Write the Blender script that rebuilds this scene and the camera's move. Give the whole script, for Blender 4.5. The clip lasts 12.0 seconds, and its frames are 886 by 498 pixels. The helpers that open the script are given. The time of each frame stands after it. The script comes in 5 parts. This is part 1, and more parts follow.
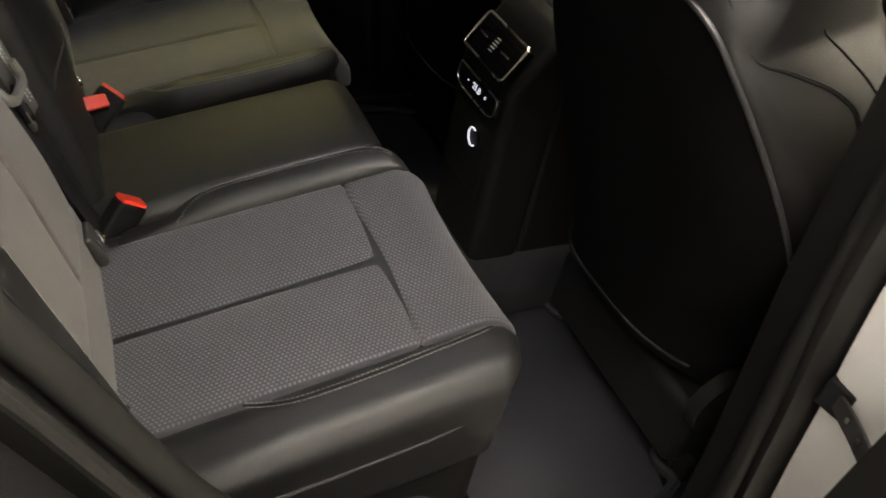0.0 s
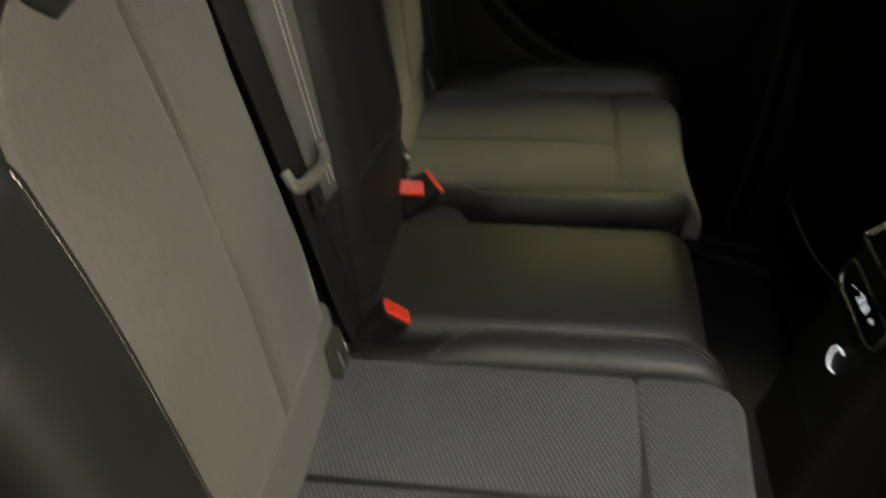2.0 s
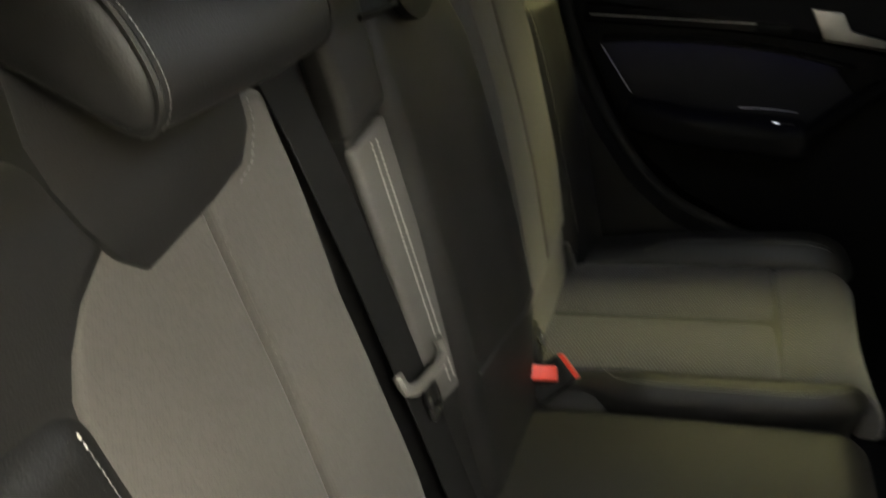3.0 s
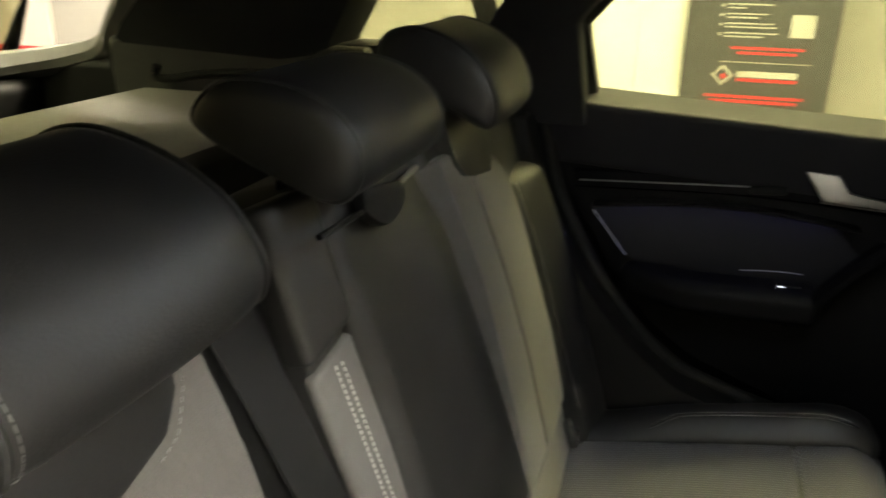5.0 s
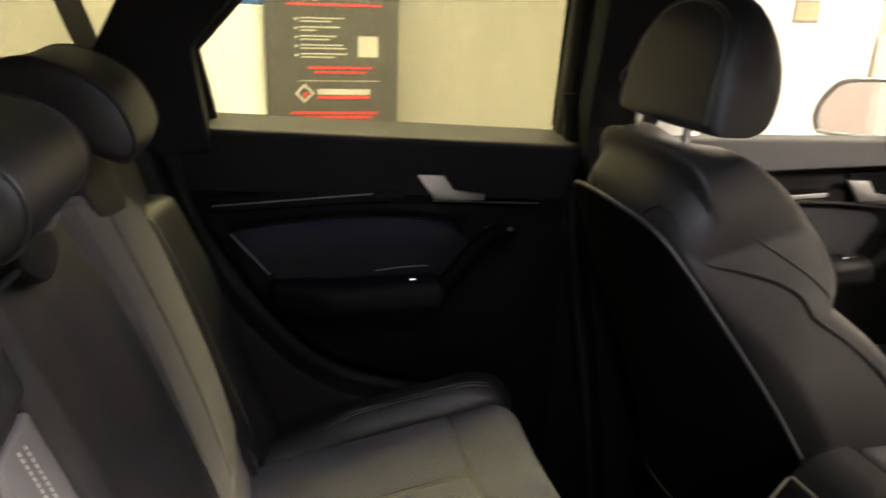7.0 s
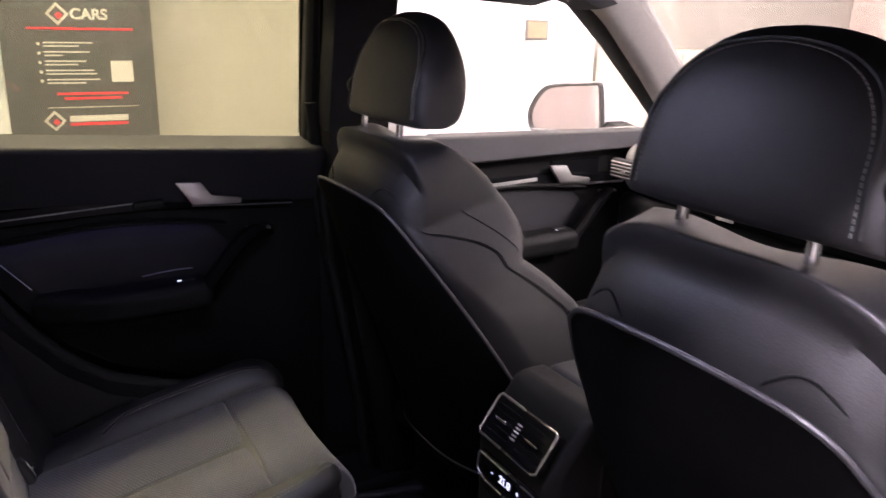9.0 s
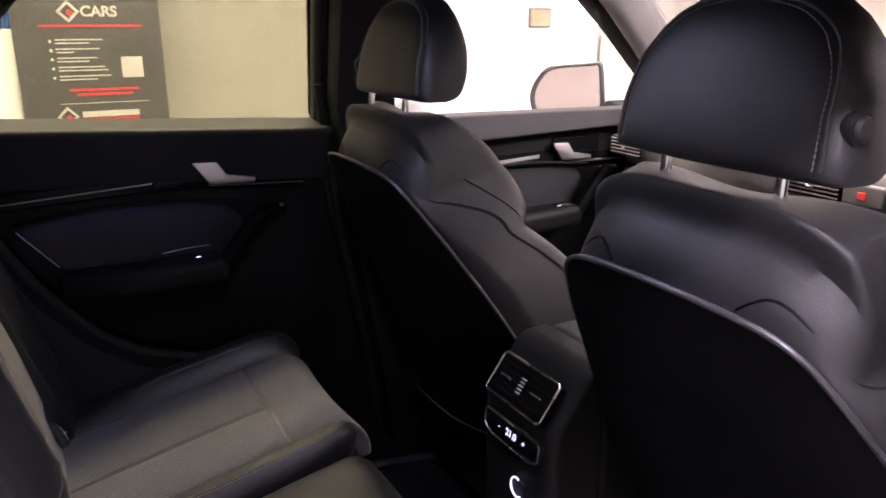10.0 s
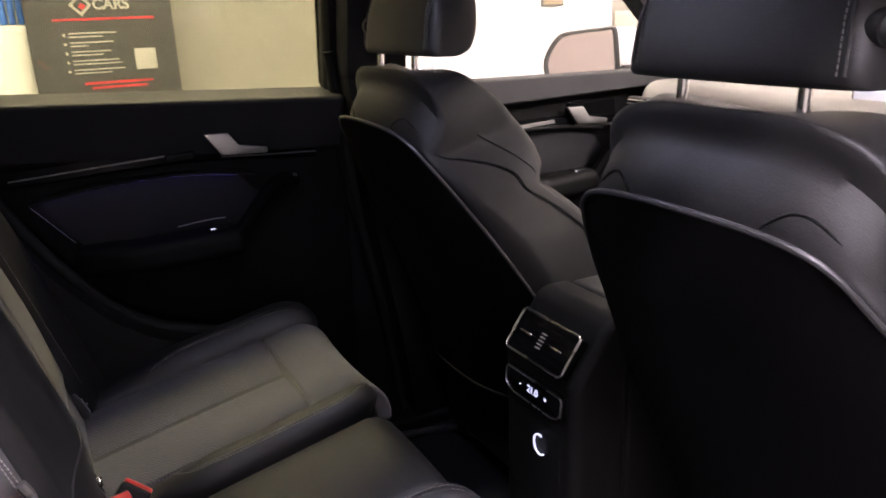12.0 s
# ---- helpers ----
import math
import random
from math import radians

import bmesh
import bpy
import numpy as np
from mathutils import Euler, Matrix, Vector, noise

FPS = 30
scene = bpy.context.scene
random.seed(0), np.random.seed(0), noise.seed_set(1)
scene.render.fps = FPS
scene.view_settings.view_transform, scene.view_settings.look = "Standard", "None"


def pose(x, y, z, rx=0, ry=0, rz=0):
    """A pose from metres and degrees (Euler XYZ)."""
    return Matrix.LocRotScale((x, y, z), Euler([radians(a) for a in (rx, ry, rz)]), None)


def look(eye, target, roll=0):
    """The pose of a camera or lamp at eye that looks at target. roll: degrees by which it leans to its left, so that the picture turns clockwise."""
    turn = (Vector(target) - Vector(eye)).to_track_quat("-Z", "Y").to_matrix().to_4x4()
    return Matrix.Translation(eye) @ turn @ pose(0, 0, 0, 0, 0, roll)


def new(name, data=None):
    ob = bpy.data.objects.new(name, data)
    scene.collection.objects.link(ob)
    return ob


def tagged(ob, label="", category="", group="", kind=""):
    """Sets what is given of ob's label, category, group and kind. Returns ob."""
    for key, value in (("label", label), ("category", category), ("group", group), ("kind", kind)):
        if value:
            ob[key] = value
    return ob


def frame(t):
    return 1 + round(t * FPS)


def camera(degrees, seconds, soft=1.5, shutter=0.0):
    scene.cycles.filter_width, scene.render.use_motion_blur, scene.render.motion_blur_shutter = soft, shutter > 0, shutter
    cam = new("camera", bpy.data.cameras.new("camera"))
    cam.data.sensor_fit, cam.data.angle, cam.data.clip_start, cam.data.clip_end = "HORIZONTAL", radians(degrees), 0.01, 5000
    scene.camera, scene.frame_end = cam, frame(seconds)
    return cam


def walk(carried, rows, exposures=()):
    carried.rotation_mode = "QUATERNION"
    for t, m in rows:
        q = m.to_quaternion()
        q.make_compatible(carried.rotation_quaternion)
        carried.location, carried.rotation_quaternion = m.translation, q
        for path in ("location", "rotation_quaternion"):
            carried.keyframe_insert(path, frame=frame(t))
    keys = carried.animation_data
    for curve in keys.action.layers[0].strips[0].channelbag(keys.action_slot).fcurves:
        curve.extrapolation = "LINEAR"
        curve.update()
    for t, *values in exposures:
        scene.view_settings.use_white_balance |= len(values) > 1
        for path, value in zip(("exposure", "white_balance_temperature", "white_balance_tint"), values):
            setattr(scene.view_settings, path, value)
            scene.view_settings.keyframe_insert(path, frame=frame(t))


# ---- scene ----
# X: towards the car's front, Y: across the car (positive to the far side), Z: up from the garage floor
cam = camera(60.4, 12.0, soft=1.6, shutter=0.6)
PATH = [
    (0, (0.052, -1.044, 1.474), (0.844, 0.278, 0.199), 12.2),
    (0.5, (0.052, -1.028, 1.467), (0.771, 0.332, 0.189), 11.9),
    (1, (0.059, -0.987, 1.448), (0.678, 0.415, 0.163), 14.6),
    (1.5, (0.114, -0.887, 1.429), (0.403, 0.593, 0.115), 14.3),
    (2, (0.136, -0.795, 1.432), (0.122, 0.758, 0.172), 11.5),
    (2.5, (0.147, -0.752, 1.461), (-0.142, 0.868, 0.325), 6.2),
    (3, (0.165, -0.718, 1.467), (-0.339, 0.936, 0.461), 2.8),
    (3.2, (0.161, -0.697, 1.469), (-0.428, 0.966, 0.527), 1.4),
    (4.8, (0.159, -0.612, 1.513), (-0.49, 1.137, 0.792), 0.8),
    (5, (0.158, -0.611, 1.511), (-0.412, 1.171, 0.804), 0.9),
    (5.5, (0.134, -0.612, 1.516), (-0.189, 1.238, 0.828), 0.8),
    (6, (0.092, -0.611, 1.512), (0.038, 1.271, 0.836), 1.4),
    (6.5, (0.087, -0.618, 1.515), (0.29, 1.26, 0.857), 1.7),
    (7, (0.085, -0.629, 1.514), (0.524, 1.217, 0.883), 2.0),
    (7.5, (0.079, -0.662, 1.498), (0.738, 1.138, 0.928), 2.3),
    (7.7, (0.077, -0.672, 1.526), (0.792, 1.1, 0.937), 2.4),
    (9.3, (0.079, -0.866, 1.504), (1.052, 0.787, 0.938), 1.2),
    (9.5, (0.07, -0.881, 1.497), (1.038, 0.772, 0.924), 0.9),
    (9.8, (0.056, -0.896, 1.492), (1.005, 0.766, 0.913), 0.5),
    (10, (0.045, -0.903, 1.489), (0.978, 0.768, 0.909), 0.1),
    (10.5, (0.036, -0.911, 1.473), (0.931, 0.781, 0.894), -0.6),
    (11, (0.034, -0.906, 1.446), (0.898, 0.807, 0.881), -1.3),
    (11.5, (0.039, -0.896, 1.435), (0.898, 0.82, 0.87), -1.8),
    (12, (0.053, -0.904, 1.429), (0.936, 0.787, 0.828), -2.2),
]
EXPOSURES = [(0, -0.1, 7200, 10), (1.5, -0.34, 7500, 5), (3, -0.05, 7200, 2), (5, 0.72, 7100, 3), (6.3, 0.57, 6850, 14), (7.7, 0.58, 6550, 22), (9.3, 0.52, 5900, 38), (10.5, 0.36, 6050, 34), (12, 0.20, 6150, 31)]
walk(cam, [(t, look(eye, target, roll)) for t, eye, target, roll in PATH], EXPOSURES)

# ---- light ----
world = bpy.data.worlds.new("garage_air")
scene.world = world
world.use_nodes = True
world.node_tree.nodes["Background"].inputs[0].default_value = (0.9, 0.85, 0.75, 1)
world.node_tree.nodes["Background"].inputs[1].default_value = 0.02

TUBE_LIGHT = 100.0  # glow of the ceiling lights, all added out of view
LAMP_LIGHT = 48.0  # glow of the rear cabin lamp lens
MAP_LIGHT = 14.0  # glow of the front map lamp lens
AMBIENT = 1.6  # glow of the blue door light lines


# ---- materials ----
def material(name, base, rough=0.5, metal=0.0, vary=0.12, grain=60.0, bump=0.0, bump_scale=400.0, second=None, spec=0.5, coat=0.0):
    """A surface with stains at one scale and grain with relief at a finer one."""
    m = bpy.data.materials.new(name)
    m.use_nodes = True
    nt = m.node_tree
    b = nt.nodes["Principled BSDF"]
    co = nt.nodes.new("ShaderNodeTexCoord")
    big = nt.nodes.new("ShaderNodeTexNoise")
    big.inputs["Scale"].default_value = grain * 0.12
    big.inputs["Detail"].default_value = 3
    fine = nt.nodes.new("ShaderNodeTexNoise")
    fine.inputs["Scale"].default_value = grain
    fine.inputs["Detail"].default_value = 4
    for n in (big, fine):
        nt.links.new(co.outputs["Object"], n.inputs["Vector"])
    mixn = nt.nodes.new("ShaderNodeMath")
    mixn.operation = "ADD"
    nt.links.new(big.outputs["Fac"], mixn.inputs[0])
    nt.links.new(fine.outputs["Fac"], mixn.inputs[1])
    ramp = nt.nodes.new("ShaderNodeMapRange")
    ramp.inputs["From Min"].default_value = 0.6
    ramp.inputs["From Max"].default_value = 1.4
    nt.links.new(mixn.outputs[0], ramp.inputs["Value"])
    col = nt.nodes.new("ShaderNodeMix")
    col.data_type = "RGBA"
    lo = [c * (1 - vary) for c in base]
    hi = [min(1, c * (1 + vary)) for c in (second or base)]
    col.inputs["A"].default_value = (*lo, 1)
    col.inputs["B"].default_value = (*hi, 1)
    nt.links.new(ramp.outputs[0], col.inputs["Factor"])
    nt.links.new(col.outputs["Result"], b.inputs["Base Color"])
    rr = nt.nodes.new("ShaderNodeMapRange")
    rr.inputs["To Min"].default_value = max(0.02, rough - 0.07)
    rr.inputs["To Max"].default_value = min(1, rough + 0.07)
    nt.links.new(big.outputs["Fac"], rr.inputs["Value"])
    nt.links.new(rr.outputs[0], b.inputs["Roughness"])
    b.inputs["Metallic"].default_value = metal
    b.inputs["Specular IOR Level"].default_value = spec
    b.inputs["Coat Weight"].default_value = coat
    if bump:
        vor = nt.nodes.new("ShaderNodeTexVoronoi")
        vor.inputs["Scale"].default_value = bump_scale
        nt.links.new(co.outputs["Object"], vor.inputs["Vector"])
        bn = nt.nodes.new("ShaderNodeBump")
        bn.inputs["Strength"].default_value = bump
        bn.inputs["Distance"].default_value = 0.001
        nt.links.new(vor.outputs["Distance"], bn.inputs["Height"])
        nt.links.new(bn.outputs[0], b.inputs["Normal"])
    return m


def knit(name, base, light, cell, angle=0.0, strength=0.6, rough=0.85, gap=0.16, smooth=0.9):
    """A woven mesh cloth: rows of small staggered loops, cell in metres."""
    m = bpy.data.materials.new(name)
    m.use_nodes = True
    nt = m.node_tree
    b = nt.nodes["Principled BSDF"]
    co = nt.nodes.new("ShaderNodeTexCoord")
    mp = nt.nodes.new("ShaderNodeMapping")
    mp.inputs["Scale"].default_value = (1 / cell[0], 1 / cell[1], 1 / cell[0])
    mp.inputs["Rotation"].default_value = (0, 0, angle)
    nt.links.new(co.outputs["Object"], mp.inputs["Vector"])
    br = nt.nodes.new("ShaderNodeTexBrick")
    br.offset = 0.5
    br.inputs["Scale"].default_value = 1.0
    br.inputs["Brick Width"].default_value = 1.0
    br.inputs["Row Height"].default_value = 1.0
    br.inputs["Mortar Size"].default_value = gap
    br.inputs["Mortar Smooth"].default_value = smooth
    br.inputs["Color1"].default_value = (*base, 1)
    br.inputs["Color2"].default_value = (*[c * 0.8 for c in base], 1)
    br.inputs["Mortar"].default_value = (*light, 1)
    nt.links.new(mp.outputs[0], br.inputs["Vector"])
    no = nt.nodes.new("ShaderNodeTexNoise")
    no.inputs["Scale"].default_value = 9
    no.inputs["Detail"].default_value = 5
    nt.links.new(co.outputs["Object"], no.inputs["Vector"])
    mr = nt.nodes.new("ShaderNodeMapRange")
    mr.inputs["To Min"].default_value = 0.82
    mr.inputs["To Max"].default_value = 1.18
    nt.links.new(no.outputs["Fac"], mr.inputs["Value"])
    mul = nt.nodes.new("ShaderNodeMix")
    mul.data_type = "RGBA"
    mul.blend_type = "MULTIPLY"
    mul.inputs["Factor"].default_value = 1
    nt.links.new(br.outputs["Color"], mul.inputs["A"])
    nt.links.new(mr.outputs[0], mul.inputs["B"])
    nt.links.new(mul.outputs["Result"], b.inputs["Base Color"])
    b.inputs["Roughness"].default_value = rough
    b.inputs["Sheen Weight"].default_value = 0.15
    bn = nt.nodes.new("ShaderNodeBump")
    bn.inputs["Strength"].default_value = strength
    bn.inputs["Distance"].default_value = 0.0012
    nt.links.new(br.outputs["Fac"], bn.inputs["Height"])
    nt.links.new(bn.outputs[0], b.inputs["Normal"])
    return m


def glow(name, colour, strength):
    m = bpy.data.materials.new(name)
    m.use_nodes = True
    b = m.node_tree.nodes["Principled BSDF"]
    b.inputs["Base Color"].default_value = (0.8, 0.8, 0.8, 1)
    b.inputs["Emission Color"].default_value = (*colour, 1)
    b.inputs["Emission Strength"].default_value = strength
    return m


def clear_glass(name, tint):
    m = bpy.data.materials.new(name)
    m.use_nodes = True
    nt = m.node_tree
    out = nt.nodes["Material Output"]
    nt.nodes.remove(nt.nodes["Principled BSDF"])
    tr = nt.nodes.new("ShaderNodeBsdfTransparent")
    tr.inputs[0].default_value = (*tint, 1)
    gl = nt.nodes.new("ShaderNodeBsdfGlossy")
    gl.inputs["Roughness"].default_value = 0.01
    lw = nt.nodes.new("ShaderNodeLayerWeight")
    lw.inputs[0].default_value = 0.5
    pw = nt.nodes.new("ShaderNodeMath")
    pw.operation = "POWER"
    pw.inputs[1].default_value = 5.0
    nt.links.new(lw.outputs["Facing"], pw.inputs[0])
    fr = nt.nodes.new("ShaderNodeMath")
    fr.operation = "MULTIPLY_ADD"
    fr.inputs[1].default_value = 0.8
    fr.inputs[2].default_value = 0.02
    nt.links.new(pw.outputs[0], fr.inputs[0])
    mx = nt.nodes.new("ShaderNodeMixShader")
    nt.links.new(fr.outputs[0], mx.inputs[0])
    nt.links.new(tr.outputs[0], mx.inputs[1])
    nt.links.new(gl.outputs[0], mx.inputs[2])
    nt.links.new(mx.outputs[0], out.inputs[0])
    return m


LEATHER = material("black_leather", (0.0085, 0.0083, 0.0087), 0.55, vary=0.2, grain=70, bump=0.14, bump_scale=600, spec=0.55)
LEATHER_GREY = material("grey_leather", (0.095, 0.092, 0.089), 0.5, vary=0.12, grain=70, bump=0.3, bump_scale=650)
CLOTH = knit("mesh_cloth", (0.108, 0.108, 0.122), (0.038, 0.038, 0.044), (0.0056, 0.0050), gap=0.32, smooth=0.35)
CLOTH_BACK = knit("back_cloth", (0.076, 0.071, 0.066), (0.085, 0.080, 0.075), (0.0018, 0.0014), strength=0.12)
STITCH = material("stitch_thread", (0.19, 0.187, 0.185), 0.7, vary=0.1, grain=300)
STITCH_PALE = material("pale_stitch_thread", (0.48, 0.47, 0.45), 0.7, vary=0.1, grain=300)
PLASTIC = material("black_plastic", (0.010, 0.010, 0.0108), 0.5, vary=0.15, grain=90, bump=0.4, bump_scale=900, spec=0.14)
PLASTIC_SOFT = material("soft_dark_trim", (0.0085, 0.0083, 0.008), 0.55, vary=0.12, grain=60, bump=0.3, bump_scale=800, spec=0.14)
SHELL = material("seat_shell_plastic", (0.0034, 0.0033, 0.0036), 0.6, vary=0.15, grain=50, bump=0.3, bump_scale=1100, spec=0.05)
RUBBER = material("rubber_seal", (0.011, 0.011, 0.0105), 0.65, vary=0.15, grain=80, spec=0.15)
GLOSS = material("gloss_black", (0.005, 0.005, 0.0055), 0.18, vary=0.1, grain=20, spec=0.06)
ALU = material("brushed_aluminium", (0.46, 0.455, 0.45), 0.40, metal=1.0, vary=0.06, grain=200)
SATIN = material("satin_grey_metal", (0.30, 0.30, 0.30), 0.28, metal=1.0, vary=0.05, grain=100)
CHROME = material("chrome", (0.75, 0.75, 0.76), 0.12, metal=1.0, vary=0.04, grain=60)
PIPING = material("grey_edge_piping", (0.034, 0.034, 0.036), 0.42, vary=0.1, grain=80)
DOOR_SKIN = material("door_lining", (0.005, 0.0049, 0.0051), 0.55, vary=0.12, grain=60, bump=0.3, bump_scale=800, spec=0.12)
TAILGATE = material("grey_tailgate_plastic", (0.12, 0.116, 0.108), 0.5, vary=0.1, grain=60)
INSERT = material("door_insert_skin", (0.014, 0.014, 0.016), 0.6, vary=0.1, grain=70, bump=0.25, bump_scale=800, spec=0.2)
CARPET = material("black_carpet", (0.012, 0.012, 0.0145), 0.95, vary=0.3, grain=600, bump=0.8, bump_scale=900, spec=0.22)
MATT = material("floor_mat_rubber", (0.012, 0.012, 0.016), 0.55, vary=0.15, grain=120, bump=0.4, bump_scale=1000)
CARGO = material("dark_grey_cargo_trim", (0.045, 0.044, 0.040), 0.6, vary=0.12, grain=90, bump=0.3, bump_scale=700, spec=0.2)
COVER = material("pale_cargo_cover_cloth", (0.33, 0.31, 0.28), 0.7, vary=0.08, grain=60, bump=0.2, bump_scale=700)
RED = material("red_button_plastic", (0.70, 0.045, 0.025), 0.4, vary=0.06, grain=60)
BELT = material("belt_webbing", (0.009, 0.009, 0.0095), 0.8, vary=0.2, grain=500, bump=0.5, bump_scale=1200, spec=0.2)
BELT_CLIP = material("grey_clip_plastic", (0.14, 0.135, 0.125), 0.45, vary=0.08, grain=80)
BELT_DARK = material("dark_grey_plastic", (0.035, 0.034, 0.033), 0.4, vary=0.1, grain=80)
LINING = material("black_headlining", (0.014, 0.014, 0.015), 0.95, vary=0.2, grain=400, bump=0.3, bump_scale=900, spec=0.22)
PAINT = material("white_car_paint", (0.74, 0.74, 0.73), 0.22, vary=0.02, grain=8, coat=0.6)
WALL = material("cream_wall_paint", (0.34, 0.328, 0.30), 0.85, vary=0.04, grain=25, bump=0.15, bump_scale=120)
WALL_WHITE = material("white_wall_paint", (0.82, 0.81, 0.79), 0.8, vary=0.03, grain=25, bump=0.15, bump_scale=120)
WALL_PINK = material("pinkish_wall_paint", (0.62, 0.535, 0.49), 0.8, vary=0.04, grain=25, bump=0.1, bump_scale=120)
CONCRETE = material("garage_concrete", (0.30, 0.29, 0.275), 0.6, vary=0.2, grain=12, bump=0.3, bump_scale=90)
CEIL = material("ceiling_paint", (0.70, 0.69, 0.66), 0.9, vary=0.05, grain=20)
BANNER = material("banner_print_charcoal", (0.055, 0.054, 0.056), 0.5, vary=0.08, grain=30)
INK_WHITE = material("white_print", (0.42, 0.41, 0.395), 0.5, vary=0.03, grain=40)
INK_RED = material("red_print", (0.55, 0.03, 0.035), 0.5, vary=0.05, grain=40)
CUPBOARD = material("beige_cupboard", (0.62, 0.56, 0.47), 0.5, vary=0.05, grain=20)
BLUE = material("blue_plastic", (0.05, 0.16, 0.55), 0.4, vary=0.08, grain=40)
BRASS = material("framed_notice_print", (0.34, 0.27, 0.17), 0.5, vary=0.3, grain=80)
PILLAR_GREY = material("grey_pillar_lining", (0.20, 0.19, 0.18), 0.8, vary=0.1, grain=200, bump=0.2, bump_scale=900, spec=0.2)
DASH = material("dashboard_skin", (0.16, 0.15, 0.138), 0.55, vary=0.1, grain=90, bump=0.4, bump_scale=800)
MIRROR = material("mirror_silver", (0.9, 0.9, 0.9), 0.02, metal=1.0, vary=0.0, grain=5)
GLASS = clear_glass("window_glass", (0.90, 0.90, 0.86))
GLASS_DARK = clear_glass("green_tinted_glass", (0.645, 0.655, 0.51))
TUBE_GLOW = glow("warm_tube_light", (1.0, 0.90, 0.72), TUBE_LIGHT * 0.80)
TUBE_FRONT = glow("bright_warm_tube_light", (1.0, 0.92, 0.80), TUBE_LIGHT * 0.9)
TUBE_COOL = glow("cool_tube_light", (0.97, 0.93, 0.90), TUBE_LIGHT)
BLUE_GLOW = glow("blue_door_light", (0.22, 0.20, 1.0), AMBIENT)
ICON_GLOW = glow("white_icon_light", (0.75, 0.80, 1.0), 1.2)
MAP_GLOW = glow("map_lamp_light", (1.0, 0.90, 0.78), MAP_LIGHT)
BLUE_DIM = glow("dim_blue_door_glow", (0.22, 0.20, 1.0), AMBIENT * 0.010)
LAMP_GLOW = glow("lamp_lens_light", (0.80, 0.87, 1.0), LAMP_LIGHT)
SCREEN_GLOW = glow("screen_light", (0.03, 0.08, 0.22), 0.5)


# ---- mesh tools ----
def axis_steps(h, r, step):
    """Positions along one edge of a rounded block, finer in the rounding."""
    r = min(r, h * 0.999)
    edge = [r * math.tan(k * math.pi / 16) for k in (4, 3, 2, 1)]
    n = max(1, int(math.ceil(2 * (h - r) / step)))
    mid = [-(h - r) + 2 * (h - r) * k / n for k in range(n + 1)]
    return [-(h - r) - e for e in edge] + mid + [(h - r) + e for e in reversed(edge)]


def block(lo, hi, r=0.01, step=0.03):
    """A rounded block between two corners: vertices and quads."""
    lo, hi = np.array(lo, float), np.array(hi, float)
    mid, h = (lo + hi) / 2, np.abs(hi - lo) / 2
    r = min(r, *(h * 0.98))
    steps = [axis_steps(h[a], r, step if np.isscalar(step) else step[a]) for a in range(3)]
    index, verts, faces = {}, [], []

    def vert(i):
        if i not in index:
            index[i] = len(verts)
            verts.append([steps[a][i[a]] for a in range(3)])
        return index[i]

    for a in range(3):
        b, c = (a + 1) % 3, (a + 2) % 3
        for side in (0, len(steps[a]) - 1):
            for i in range(len(steps[b]) - 1):
                for j in range(len(steps[c]) - 1):
                    quad = []
                    for di, dj in ((0, 0), (1, 0), (1, 1), (0, 1)):
                        k = [0, 0, 0]
                        k[a], k[b], k[c] = side, i + di, j + dj
                        quad.append(vert(tuple(k)))
                    faces.append(tuple(quad if side else quad[::-1]))
    v = np.array(verts)
    inner = np.clip(v, -(h - r), h - r)
    d = v - inner
    ln = np.linalg.norm(d, axis=1, keepdims=True)
    v = inner + d / np.maximum(ln, 1e-9) * r
    return v + mid, faces


def sweep(path, profile, closed=False, up=(0, 0, 1), scale=None):
    """A profile (pairs of sideways, upward) carried along a path."""
    p = np.array(path, float)
    n, k = len(p), len(profile)
    verts, faces = [], []
    for i in range(n):
        a = p[(i - 1) % n] if (closed or i > 0) else p[i]
        b = p[(i + 1) % n] if (closed or i < n - 1) else p[i]
        t = (b - a) / max(np.linalg.norm(b - a), 1e-9)
        u = np.array(up, float) if not callable(up) else np.array(up(i), float)
        s = np.cross(t, u)
        s /= max(np.linalg.norm(s), 1e-9)
        w = np.cross(s, t)
        f = 1 if scale is None else scale[i]
        for x, y in profile:
            verts.append(p[i] + f * (x * s + y * w))
    for i in range(n if closed else n - 1):
        for j in range(k):
            a, b = i * k + j, i * k + (j + 1) % k
            c, d = ((i + 1) % n) * k + (j + 1) % k, ((i + 1) % n) * k + j
            faces.append((a, b, c, d))
    if not closed:
        faces.append(tuple(range(k))[::-1])
        faces.append(tuple((n - 1) * k + j for j in range(k)))
    return np.array(verts), faces


def ring(r, k=8, rx=None):
    return [((rx or r) * math.cos(2 * math.pi * j / k), r * math.sin(2 * math.pi * j / k)) for j in range(k)]


def bar(w, h, r=0.3):
    """A flat strip's profile with cut corners."""
    a, b, c = w / 2, h / 2, min(w, h) * r
    return [(a, -b + c), (a, b - c), (a - c, b), (-a + c, b), (-a, b - c), (-a, -b + c), (-a + c, -b), (a - c, -b)]


def tube(path, r, k=8, closed=False, up=(0, 0, 1)):
    return sweep(path, ring(r, k), closed, up)


